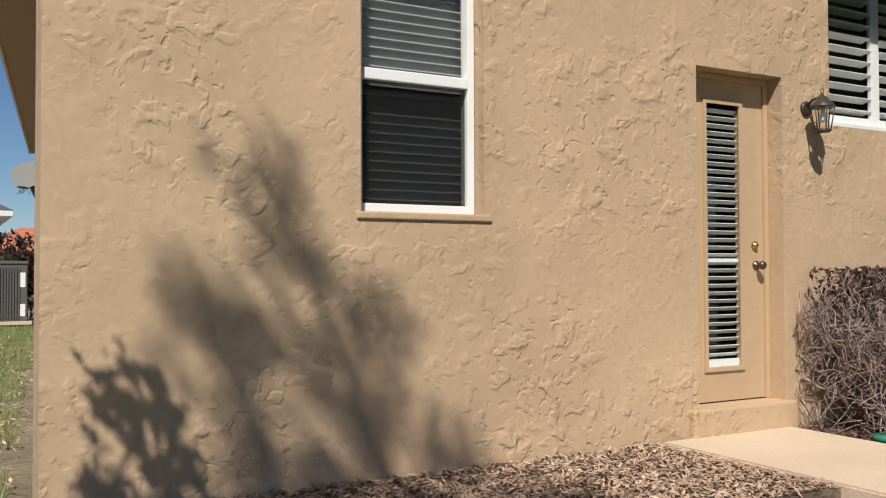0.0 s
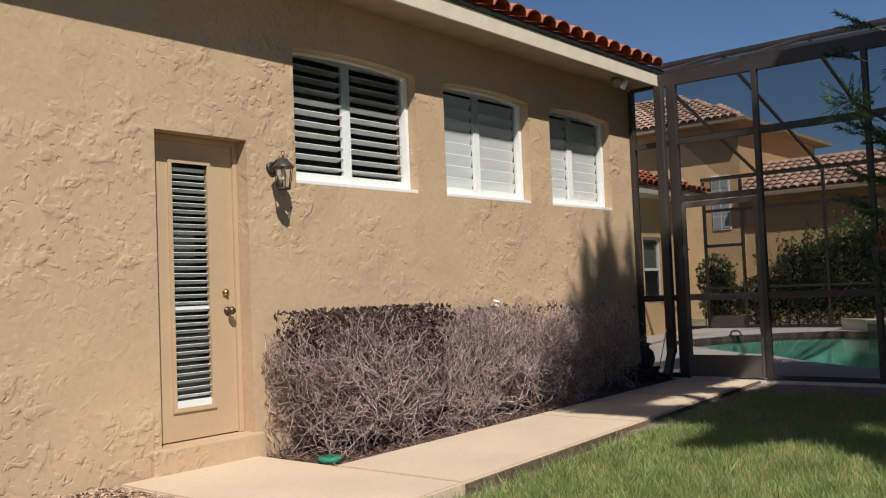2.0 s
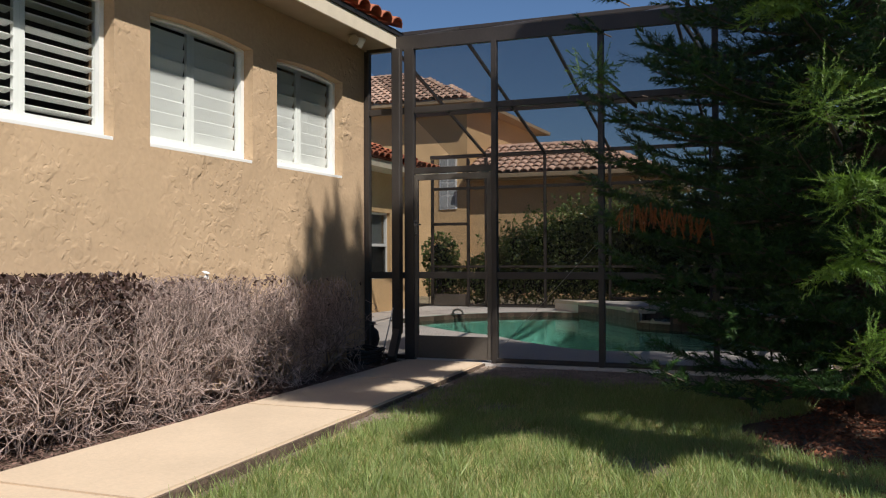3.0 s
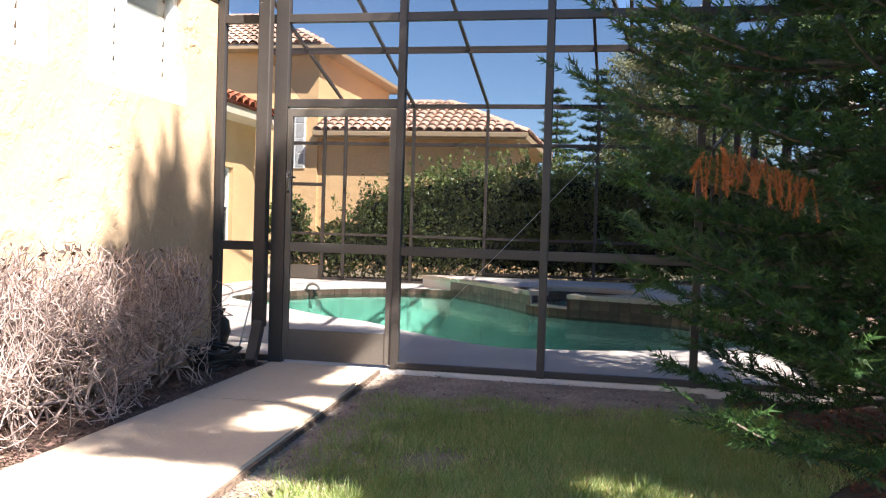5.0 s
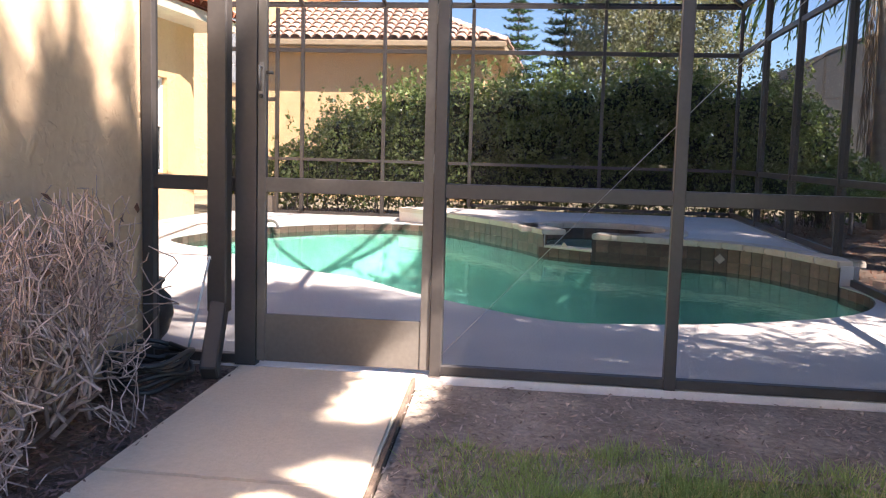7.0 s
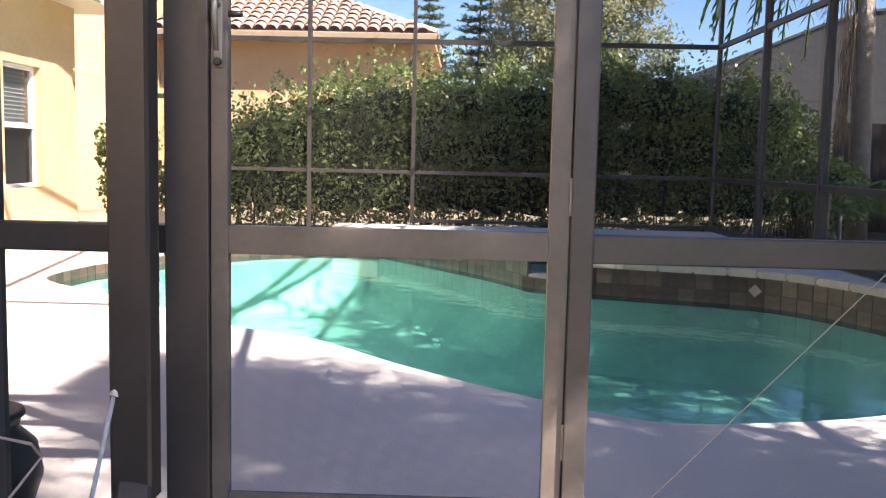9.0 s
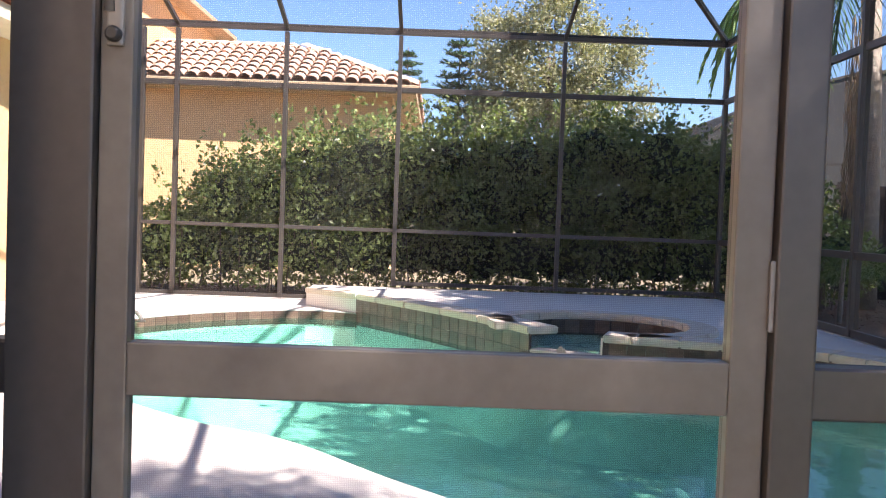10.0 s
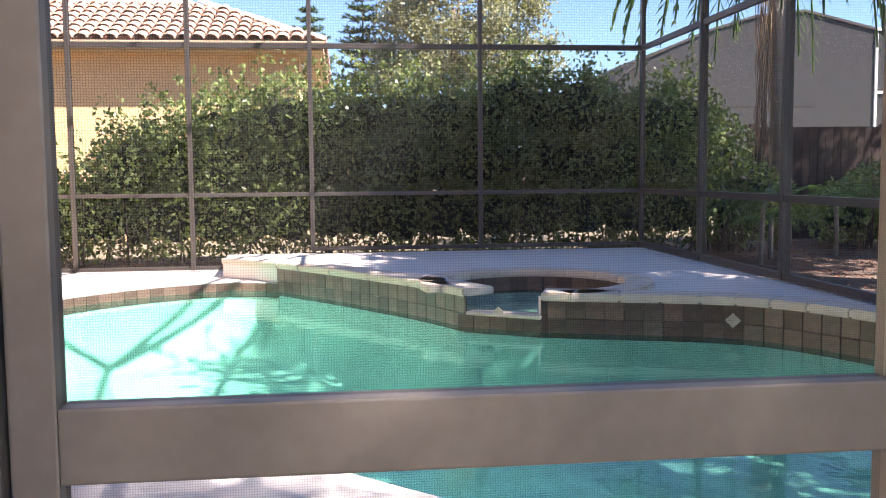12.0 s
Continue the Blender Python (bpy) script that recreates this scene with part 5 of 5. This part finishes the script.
b = a + np.stack([rng.normal(0, 0.06, n), rng.normal(0.0, 0.04, n), -rng.uniform(0.3, 0.8, n)], 1)
v, f = prisms(a, b, np.full(n, 0.01), np.full(n, 0.004))
sheet_mesh("dry_skirt", v, f, DRY_FROND, queen, "withered tan fronds hanging beside the trunk")
palm("young_palm", (22.35, -1.5, 0), 0.85, 0.85, 16, "small bright green palm in the mulch", 22, 0.035, 0.8)
palm("young_palm", (23.3, -3.1, 0), 0.85, 0.95, 18, "small bright green palm in the mulch", 24, 0.035, 0.8)
palm("young_palm", (23.1, -2.0, 0), 0.55, 0.7, 14, "low bright green palm in the mulch", 29, 0.04, 0.6)
palm("young_palm", (24.5, -0.15, 0), 2.1, 1.35, 18, "slender palm rising out of the hedge", 25, 0.05, 0.9)
palm("fan_palm", (1.6, 42, 0), 6.0, 1.7, 22, "far palm behind a white house", 26, 0.18, 0.7)
palm("fan_palm", (4.7, 42, 0), 4.8, 1.4, 18, "far palm behind a white house", 27, 0.18, 0.7)


def broad_tree(name, at, height, blobs, count, size, label, seed):
    rng = np.random.default_rng(seed)
    ob = thing(name, label, "tree", at)
    part("trunk", tube([(0, 0, -0.1), (0.1, 0.1, height * 0.35), (0, 0.2, height * 0.75)], 0.03 * height, 10, ends=0.009 * height), BARK, ob)
    bm = bmesh.new()
    cs = []
    for b in blobs:
        tube([(0.05, 0.1, height * 0.3), (b[0] * 0.5, b[1] * 0.5, (height * 0.35 + b[2]) / 2), b[:3]], 0.01 * height, 6, bm, 0.0022 * height)
        for _ in range(14):
            c = np.array(b[:3]) + rng.normal(0, 0.42, 3) * b[3]
            k = count // (len(blobs) * 14)
            cs.append(c + rng.normal(0, 0.2 * b[3], (k, 3)))
    part("limbs", bm, BARK, ob)
    v, f = leaves(rng, np.concatenate(cs), size)
    sheet_mesh("crown", v, f, FAR_LEAF, ob)
    return ob


broad_tree("tree", (46, -0.5, 0), 10, [(0, 0, 9.2, 1.9), (0, 1.8, 8.0, 1.6), (0, -1.9, 7.8, 1.7), (0.5, 1.0, 6.4, 1.9), (0, -1.2, 6.0, 1.9), (0.4, 2.3, 5.4, 1.5), (0.2, -2.6, 5.4, 1.6), (0.2, 0.3, 4.6, 1.7)], 34000, 0.17, "broad grey-green tree beyond the neighbour's yard", 31)
CROWN = [(0, 0, 6.9, 1.3), (1.2, 0.6, 5.9, 1.2), (-1.2, 0.5, 5.8, 1.2), (0.5, -1.3, 5.6, 1.2), (0.3, 1.0, 4.8, 1.1), (-0.9, -0.8, 4.7, 1.0)]
# trees added out of view, set and scaled to shade pool, spa, hedge and fence
shade = broad_tree("shade_tree", (13.5, -2.7, 0), 8.0, CROWN, 17000, 0.15, "unseen leafy tree added to shade the pool cage", 33)
copy_thing(shade, pose(16.5, -3.1, 0, 0, 0, 70) @ Matrix.Scale(1.14, 4))
copy_thing(shade, pose(19.5, -3.3, 0, 0, 0, 150) @ Matrix.Scale(1.28, 4))
copy_thing(shade, pose(18.4, -4.3, 0, 0, 0, 230) @ Matrix.Scale(1.42, 4))
copy_thing(shade, pose(21.6, -8.2, 0, 0, 0, 310) @ Matrix.Scale(1.25, 4))
shade.matrix_basis = pose(13.1, -2.75, 0, 0, 0, 20) @ Matrix.Scale(1.13, 4)
far_a = pine("far_pine", (51, 5.35, 0), 8.6, 1.5, 1.2, "far island pine with level boughs", 32, 0.42, 8, 0.14, 7, 0.13, 0.6)
copy_thing(far_a, pose(48, 3.1, 0, 0, 0, 30) @ Matrix.Scale(1.05, 4))

# added out of view; leaf clumps placed to cast shadows low on the wall
broad_tree("young_tree", (-1.03, 2.9, 0), 3.1, [(1.12, 0.12, 3.07, 0.16), (1.18, 0.1, 3.27, 0.12), (1.3, 0.1, 2.87, 0.16), (1.0, 0.1, 2.85, 0.16), (1.02, 0.1, 2.57, 0.18), (1.12, 0.1, 2.45, 0.18), (0.9, 0.1, 2.35, 0.2)], 1100, 0.075, "unseen young tree added for leaf shadows on the wall", 35)

# grass
rng = np.random.default_rng(77)


def grass(name, label, mat, n, x, y, lo, hi, keep):
    px, py = rng.uniform(*x, n), rng.uniform(*y, n)
    ok = keep(px, py)
    px, py = px[ok], py[ok]
    n = len(px)
    a = rng.uniform(0, 2 * math.pi, n)
    h = rng.uniform(lo, hi, n)
    w = rng.uniform(0.0022, 0.005, n)
    b = np.stack([px, py, np.full(n, -0.072)], 1)
    s = np.stack([np.cos(a), np.sin(a), np.zeros(n)], 1) * w[:, None]
    t = b + np.stack([rng.normal(0, 0.5, n) * h, rng.normal(0, 0.5, n) * h, h], 1)
    v = np.stack([b - s, b + s, t], 1).reshape(-1, 3)
    tagged(sheet_mesh(name, v, np.arange(3 * n).reshape(-1, 3), mat), label, "grass", kind="stuff")


patch = np.random.default_rng(8).uniform(0, 6.28, (6, 3))


def lawn(px, py):
    edge = 2.93 + 0.51 * (px - 4.55) / 7.1
    ok = (py < edge) & ~((px > 9.1) & (py > edge - 0.1 - 0.05 * np.sin(px * 7))) & ~((px > 10.75 + 0.08 * np.sin(py * 6)) & (py > 0.9)) & ~((px > 7.9) & (py < 0.35 + 0.25 * np.sin(px * 3)))
    ok &= ~((px > 11.1))
    bare = sum(np.sin(px * (1.1 + k * 0.6) + patch[k, 0]) * np.sin(py * (1.3 + k * 0.5) + patch[k, 1]) for k in range(6))
    bald = np.exp(-(((px - 9.25) ** 2) / 0.2 + ((py - 2.45) ** 2) / 0.08)) > rng.uniform(0, 1, len(px))
    thin = (edge - py) / 0.32 > rng.uniform(0, 1, len(px))
    ok &= thin & (np.exp(-(((px - 8.35) ** 2) / 0.05 + ((py - 2.0) ** 2) / 0.12)) < rng.uniform(0.1, 1, len(px)))
    return ok & (bare > -2.7 + rng.normal(0, 0.5, len(px))) & ~bald


STRAW = leaf_material("dry_grass_blade", (0.5, 0.42, 0.22), 0.3, 0.7, 0.3)
grass("grass", "patchy green lawn", GRASS, 300000, (2.5, 11.4), (-3.0, 3.4), 0.035, 0.095, lawn)
grass("dry_grass", "dry straw blades in the lawn", STRAW, 170000, (2.5, 11.4), (-3.0, 3.4), 0.03, 0.075, lawn)
grass("outer_grass", "thin dry grass round the lawn", GRASS, 190000, (-5.0, 7.2), (-8.0, 3.6), 0.04, 0.1, lambda a, b: ((a < 2.6 + 0.3 * np.sin(b * 3)) | (b < -2.9 + 0.3 * np.sin(a * 3))) & ~((a > 6.8) & (b > -4.2)))
tuft = rng.uniform(0, 1, (700, 2)) * np.array([6.5, 5.0]) + np.array([4.5, -1.8])


def in_tuft(px, py):
    near = np.zeros(len(px), bool)
    for x, y in tuft:
        near |= (px - x) ** 2 + (py - y) ** 2 < 0.0042
    return near & lawn(px, py)


grass("grass_tufts", "coarser green tufts in the lawn", GRASS, 150000, (4.5, 11.0), (-1.8, 3.3), 0.07, 0.14, in_tuft)
grass("side_grass", "thin green grass of the side yard", GRASS, 60000, (-2.0, 2.6), (5.0, 22), 0.04, 0.1, lambda a, b: (a < 0.95 + 0.1 * (b - 5)) & (np.sin(a * 3 + b) * np.sin(b * 1.3) > -0.15))


def chips(name, label, mat, n, inside, size, z=0.0):
    """Loose flat chips and bits, lying at all angles."""
    x0, x1, y0, y1 = inside[:4]
    c = np.stack([rng.uniform(x0, x1, n), rng.uniform(y0, y1, n), np.full(n, z) + rng.uniform(0, 0.012, n)], 1)
    if len(inside) > 4:
        c = c[inside[4](c[:, 0], c[:, 1])]
    n = len(c)
    a = rng.uniform(0, 2 * math.pi, n)
    d = np.stack([np.cos(a), np.sin(a), rng.normal(0, 0.3, n)], 1)
    s = np.stack([-np.sin(a), np.cos(a), rng.normal(0, 0.3, n)], 1)
    ln, w = (size * rng.uniform(0.5, 1.4, n))[:, None], (size * rng.uniform(0.15, 0.4, n))[:, None]
    v = np.stack([c - d * ln, c - s * w, c + d * ln, c + s * w], 1).reshape(-1, 3)
    tagged(sheet_mesh(name, v, np.arange(4 * n).reshape(-1, 4), mat), label, "mulch", kind="stuff")


chips("wood_chips", "pale wood chips against the house wall", CHIP, 15000, (1.0, 4.54, 3.7, 4.96), 0.024)
chips("leaf_litter", "dry brown litter under the shrubs", LITTER, 9000, (5.72, 11.6, 4.15, 4.95, lambda a, b: b > 4.13 + 0.04 * (a - 5.7)), 0.022)
chips("pine_litter", "red-brown needle litter under the pine", RED_MULCH, 34000, (6.9, 11.65, -3.5, 0.9, lambda a, b: b < 0.55 + 0.2 * np.sin(a * 4) - 0.5 * (a < 7.6)), 0.026, -0.05)
chips("dry_leaves", "dry bits on the bare strip by the cage", DRY, 7000, (8.2, 11.66, 0.9, 3.42, lambda a, b: (b < 2.95 + 0.51 * (a - 4.55) / 7.1) & ((a > 10.4) | (b > 2.75))), 0.018, -0.032)
chips("mulch", "brown mulch outside the pool cage", LITTER, 9000, (22.9, 25.4, -0.1, 9), 0.03, -0.06)
chips("red_mulch", "red mulch beside the pool cage", RED_MULCH, 9000, (13.0, 26.5, -4.5, -0.1), 0.03, -0.025)
chips("side_litter", "dry litter in the side yard", CHIP, 4000, (-1.5, 1.9, 5, 18, lambda a, b: a < 0.95 + 0.12 * (b - 5)), 0.03, -0.02)

# ---- small things ----
lamp = thing("wall_lantern", "dark bronze carriage lantern on the stucco wall", "lantern", (5.90, WALL_Y, 2.08))
bm = lathe([(0.05, 0), (0.05, 0.015), (0.035, 0.022)], n=16)
part("backplate", bm, BRONZE, lamp).matrix_basis = pose(0, 0, 0.07, 90)
part("arm", tube([(0, -0.015, 0.08), (0, -0.06, 0.12), (0, -0.12, 0.13), (0, -0.14, 0.10)], 0.009, 8), BRONZE, lamp)
C = (0, -0.14, 0)
hood = part("hood", lathe([(0.085, 0.055), (0.082, 0.065), (0.06, 0.095), (0.05, 0.10), (0.035, 0.125), (0.012, 0.135), (0.008, 0.15)], C, 8), BRONZE, lamp)
ring = [(0.016 * math.sin(a * math.pi / 6), -0.14, 0.166 + 0.016 * math.cos(a * math.pi / 6)) for a in range(13)]
part("hanging_ring", tube(ring, 0.003, 6), BRONZE, hood)
part("base_ring", lathe([(0.05, -0.11), (0.055, -0.105), (0.055, -0.095), (0.05, -0.09)], C, 8), BRONZE, lamp)
for k in range(6):
    a = math.pi / 3 * k
    part("cage_bar", tube([(0.075 * math.cos(a), -0.14 + 0.075 * math.sin(a), 0.055), (0.05 * math.cos(a), -0.14 + 0.05 * math.sin(a), -0.10)], 0.004, 5), BRONZE, lamp)
part("bulb", lathe([(0.012, 0.05), (0.014, 0.03), (0.024, 0.0), (0.02, -0.03), (0.005, -0.045)], C, 12), WHITE, lamp, "white candle bulb")

flood = thing("floodlight", "twin-headed floodlight under the eaves", "floodlight", (11.0, 4.75, 3.58))
part("base", lathe([(0.05, 0.0), (0.05, 0.02)], n=14), SOFFIT, flood)
for sx, m in ((-0.09, SOFFIT), (0.09, WHITE)):
    part("lamp_head", lathe([(0.02, 0), (0.03, 0.03), (0.055, 0.09), (0.06, 0.12), (0.05, 0.13)], n=14), m, flood).matrix_basis = pose(sx * 0.4, 0, -0.01, 115, 0, -40 if sx < 0 else 30)

bib = thing("hose_bib", "white capped hose bib on the house wall", "tap", (8.65, WALL_Y, 1.0))
part("pipe", lathe([(0.016, 0), (0.016, 0.05), (0.024, 0.055), (0.024, 0.075)], n=12), WHITE, bib).matrix_basis = pose(0, 0, 0, 90)
part("wheel", lathe([(0.03, 0), (0.034, 0.006), (0.03, 0.012)], n=12), WHITE, bib).matrix_basis = pose(0, -0.06, 0.035, 20)

lid = thing("valve_lid", "small round green valve lid in the bed", "lid", (5.80, 4.32, 0.0))
part("cover", lathe([(0.085, 0), (0.085, 0.03), (0.075, 0.04), (0.02, 0.045)], n=20), material("green_plastic", (0.03, 0.2, 0.12), rough=0.5), lid)

hose = thing("garden_hose", "coiled black garden hose beside the path", "hose", (11.2, 4.68, 0))
r3 = random.Random(4)
for k in range(7):
    rr, zz = 0.20 + r3.uniform(-0.03, 0.04), 0.03 + 0.022 * k
    ox, oy = r3.uniform(-0.03, 0.03), r3.uniform(-0.02, 0.02)
    pts = [(ox + rr * math.cos(a * math.pi / 12), oy + 0.85 * rr * math.sin(a * math.pi / 12), zz + 0.018 * math.sin(a * 0.8 + k)) for a in range(25)]
    part("coil", tube(pts, 0.0125, 7), BLACK, hose)
wand = thing("hose_wand", "pale thin pipe leaning beside the downspout", "pipe", (11.45, 4.62, 0))
part("pipe", tube([(0.0, 0.0, 0.01), (0.08, -0.05, 0.35), (0.12, -0.09, 0.58)], 0.007, 8, ends=0.006), material("grey_plastic", (0.5, 0.5, 0.48), rough=0.5), wand)
part("nozzle", tube([(0.12, -0.09, 0.58), (0.15, -0.1, 0.63)], 0.013, 8, ends=0.01), WHITE, wand)

pot = thing("plant_pot", "round black glazed urn by the house corner", "pot", (12.05, 5.14, 0))
pot.scale = (0.88, 0.88, 0.9)
part("body", lathe([(0.10, 0), (0.17, 0.08), (0.21, 0.20), (0.19, 0.31), (0.13, 0.37), (0.14, 0.40), (0.15, 0.42), (0.12, 0.42), (0.11, 0.36)], n=24), material("black_glaze", (0.04, 0.03, 0.025), rough=0.45), pot)
part("rim", lathe([(0.145, 0.405), (0.155, 0.415), (0.15, 0.43), (0.13, 0.43)], n=24), BLACK, pot)

ac = thing("air_conditioner", "grey finned air-conditioner unit on the side lawn", "air conditioner", (1.95, 21.8, 0))
GREY = material("grey_metal", (0.1, 0.1, 0.1), rough=0.5, vary=0.06)
part("cabinet", box(-0.48, 0.42, -0.4, 0.4, 0.05, 1.22, 0.02), GREY, ac)
part("top", box(-0.5, 0.44, -0.42, 0.42, 1.222, 1.29, 0.02), GREY, ac)
part("base", box(-0.55, 0.5, -0.5, 0.5, -0.02, 0.048), CONCRETE, ac)
fin = None
for k in range(14):
    if fin is None:
        fin = o = part("fin", box(-0.014, 0.014, -0.012, 0.012, -0.52, 0.52), GREY, ac)
    else:
        o = new("fin", fin.data)
        o.parent = ac
    o.location = (-0.42 + k * 0.052, -0.415, 0.63)
part("label_plate", box(0.25, 0.38, -0.408, -0.402, 0.75, 1.05), WHITE, ac)
part("label_plate", box(0.28, 0.38, -0.408, -0.402, 0.15, 0.4), WHITE, ac)
stake = thing("white_pipe", "short white pipe in the side lawn", "pipe", (2.5, 20.5, 0))
part("pipe", lathe([(0.04, -0.05), (0.04, 0.34), (0.055, 0.35), (0.055, 0.42), (0.02, 0.44)], n=12), WHITE, stake)
dish = thing("satellite_dish", "grey satellite dish on the house side", "dish", (1.62, 9.6, 1.8))
part("reflector", lathe([(0.02, 0), (0.08, 0.01), (0.13, 0.036), (0.135, 0.038)], n=20), BLACK, dish).matrix_basis = pose(-0.2, 0, 0.1, 65, 0, -20)
part("mast", tube([(0.03, 0.0, -0.2), (-0.12, 0, -0.1), (-0.2, 0, 0.1)], 0.02, 8), GREY, dish)
part("feed_arm", tube([(-0.2, 0, 0.0), (-0.3, -0.3, -0.02)], 0.012, 6), GREY, dish)

# houses at the end of the side yard
wh = thing("white_house", "white stucco house beyond the side yard", "house", (-3, 31, 0))
part("wall", box(-5, 5.2, 0, 8, -0.1, 2.9), WHITE, wh)
bm = bmesh.new()
v = [bm.verts.new(p) for p in ((-5.4, -0.5, 2.9), (5.7, -0.5, 2.9), (5.7, 8, 2.9), (-5.4, 8, 2.9), (-1.5, 3.8, 5.2), (1.8, 3.8, 5.2))]
for f in ((0, 1, 5, 4), (1, 2, 5), (2, 3, 4, 5), (3, 0, 4)):
    bm.faces.new([v[k] for k in f])
part("roof", bm, GREY, wh)
part("eaves", box(-5.4, 5.7, -0.5, 8, 2.72, 2.89, 0.02), WHITE, wh)
part("window", box(1.5, 2.8, -0.03, 0.02, 0.9, 2.1), SHADE, wh)
rh = thing("red_roofed_house", "far house with a red tiled roof", "house", (6.5, 62, 0))
part("wall", box(-4, 6, 0, 8, -0.1, 2.4), YELLOW, rh)
bm = bmesh.new()
v = [bm.verts.new(p) for p in ((-4.5, -0.5, 2.4), (6.5, -0.5, 2.4), (6.5, 8.5, 2.4), (-4.5, 8.5, 2.4), (-1, 4, 4.0), (3, 4, 4.0))]
for f in ((0, 1, 5, 4), (1, 2, 5), (2, 3, 4, 5), (3, 0, 4)):
    bm.faces.new([v[k] for k in f])
part("roof", bm, CLAY, rh)

# neighbour's grey screened dome and fence on the far side
dome = thing("screen_dome", "grey screened pool dome in the next yard", "pool cage", (40, -11, 0))
bm = bmesh.new()
outline = [(7.2, 0), (7.0, 3.0), (6.1, 4.2), (5.16, 4.9), (3.0, 5.8), (1.4, 6.28), (-0.3, 6.47), (-2.8, 5.9), (-9.0, 5.7), (-9.0, 0)]
fr = [bm.verts.new((0, y, z)) for y, z in outline]
bk = [bm.verts.new((9, y, z)) for y, z in outline]
for k in range(len(outline) - 1):
    bm.faces.new((fr[k], fr[k + 1], bk[k + 1], bk[k]))
bm.faces.new(fr)
bm.faces.new(bk)
part("net", bm, NET, dome)
for (y0, z0_), (y1, z1_) in zip(outline, outline[1:]):
    part("rib", bar((-0.03, y0, z0_), (-0.03, y1, z1_), 0.08, 0.08), WHITE if y1 < -2.9 else BRONZE, dome)
for yy in (-2.85, -4.9, -7.0):
    part("post", bar((-0.03, yy, 0), (-0.03, yy, 5.75), 0.08, 0.08), WHITE, dome)
part("rail", bar((-0.03, -2.85, 3.8), (-0.03, -9.0, 3.8), 0.08, 0.08), WHITE, dome)
for yy, zz in ((4.2, 5.25), (1.4, 6.2)):
    part("post", bar((4.0, yy, 0), (4.0, yy, zz), 0.1, 0.1), BRONZE, dome)
part("rail", bar((4.0, 6.5, 3.6), (4.0, -2.8, 3.6), 0.1, 0.1), BRONZE, dome)
fence = thing("fence", "dark brown board fence at the yard's edge", "fence", (26.6, -8, 0))
board = None
for k in range(70):
    if board is None:
        board = o = part("board", box(-0.012, 0.012, -0.072, 0.072, -0.05, 2.0, 0.003), FENCE, fence)
    else:
        o = new("board", board.data)
        o.parent = fence
    o.location = (0, 4.7 - k * 0.149, 0)
for k in range(5):
    part("post", box(0.012, 0.1, 4.6 - k * 2.5, 4.7 - k * 2.5, -0.05, 2.05), FENCE, fence)

# low grab rail at the far rim of the pool
grab = thing("grab_rail", "low dark arched grab rail at the pool rim", "handrail", (19.75, 6.95, 0))
arch = [(0.03 * math.cos(k * math.pi / 10), 0.12 * math.cos(k * math.pi / 10), 0.03 + 0.075 * math.sin(k * math.pi / 10)) for k in range(11)]
part("rail", tube([(0.03, 0.12, 0.0), *arch, (-0.03, -0.12, 0.0)], 0.022, 8), DULL_METAL, grab)
for k in (1, -1):
    part("flange", lathe([(0.05, 0), (0.05, 0.012), (0.03, 0.02)], (0.03 * k, 0.12 * k, 0), 12), BRONZE, grab)
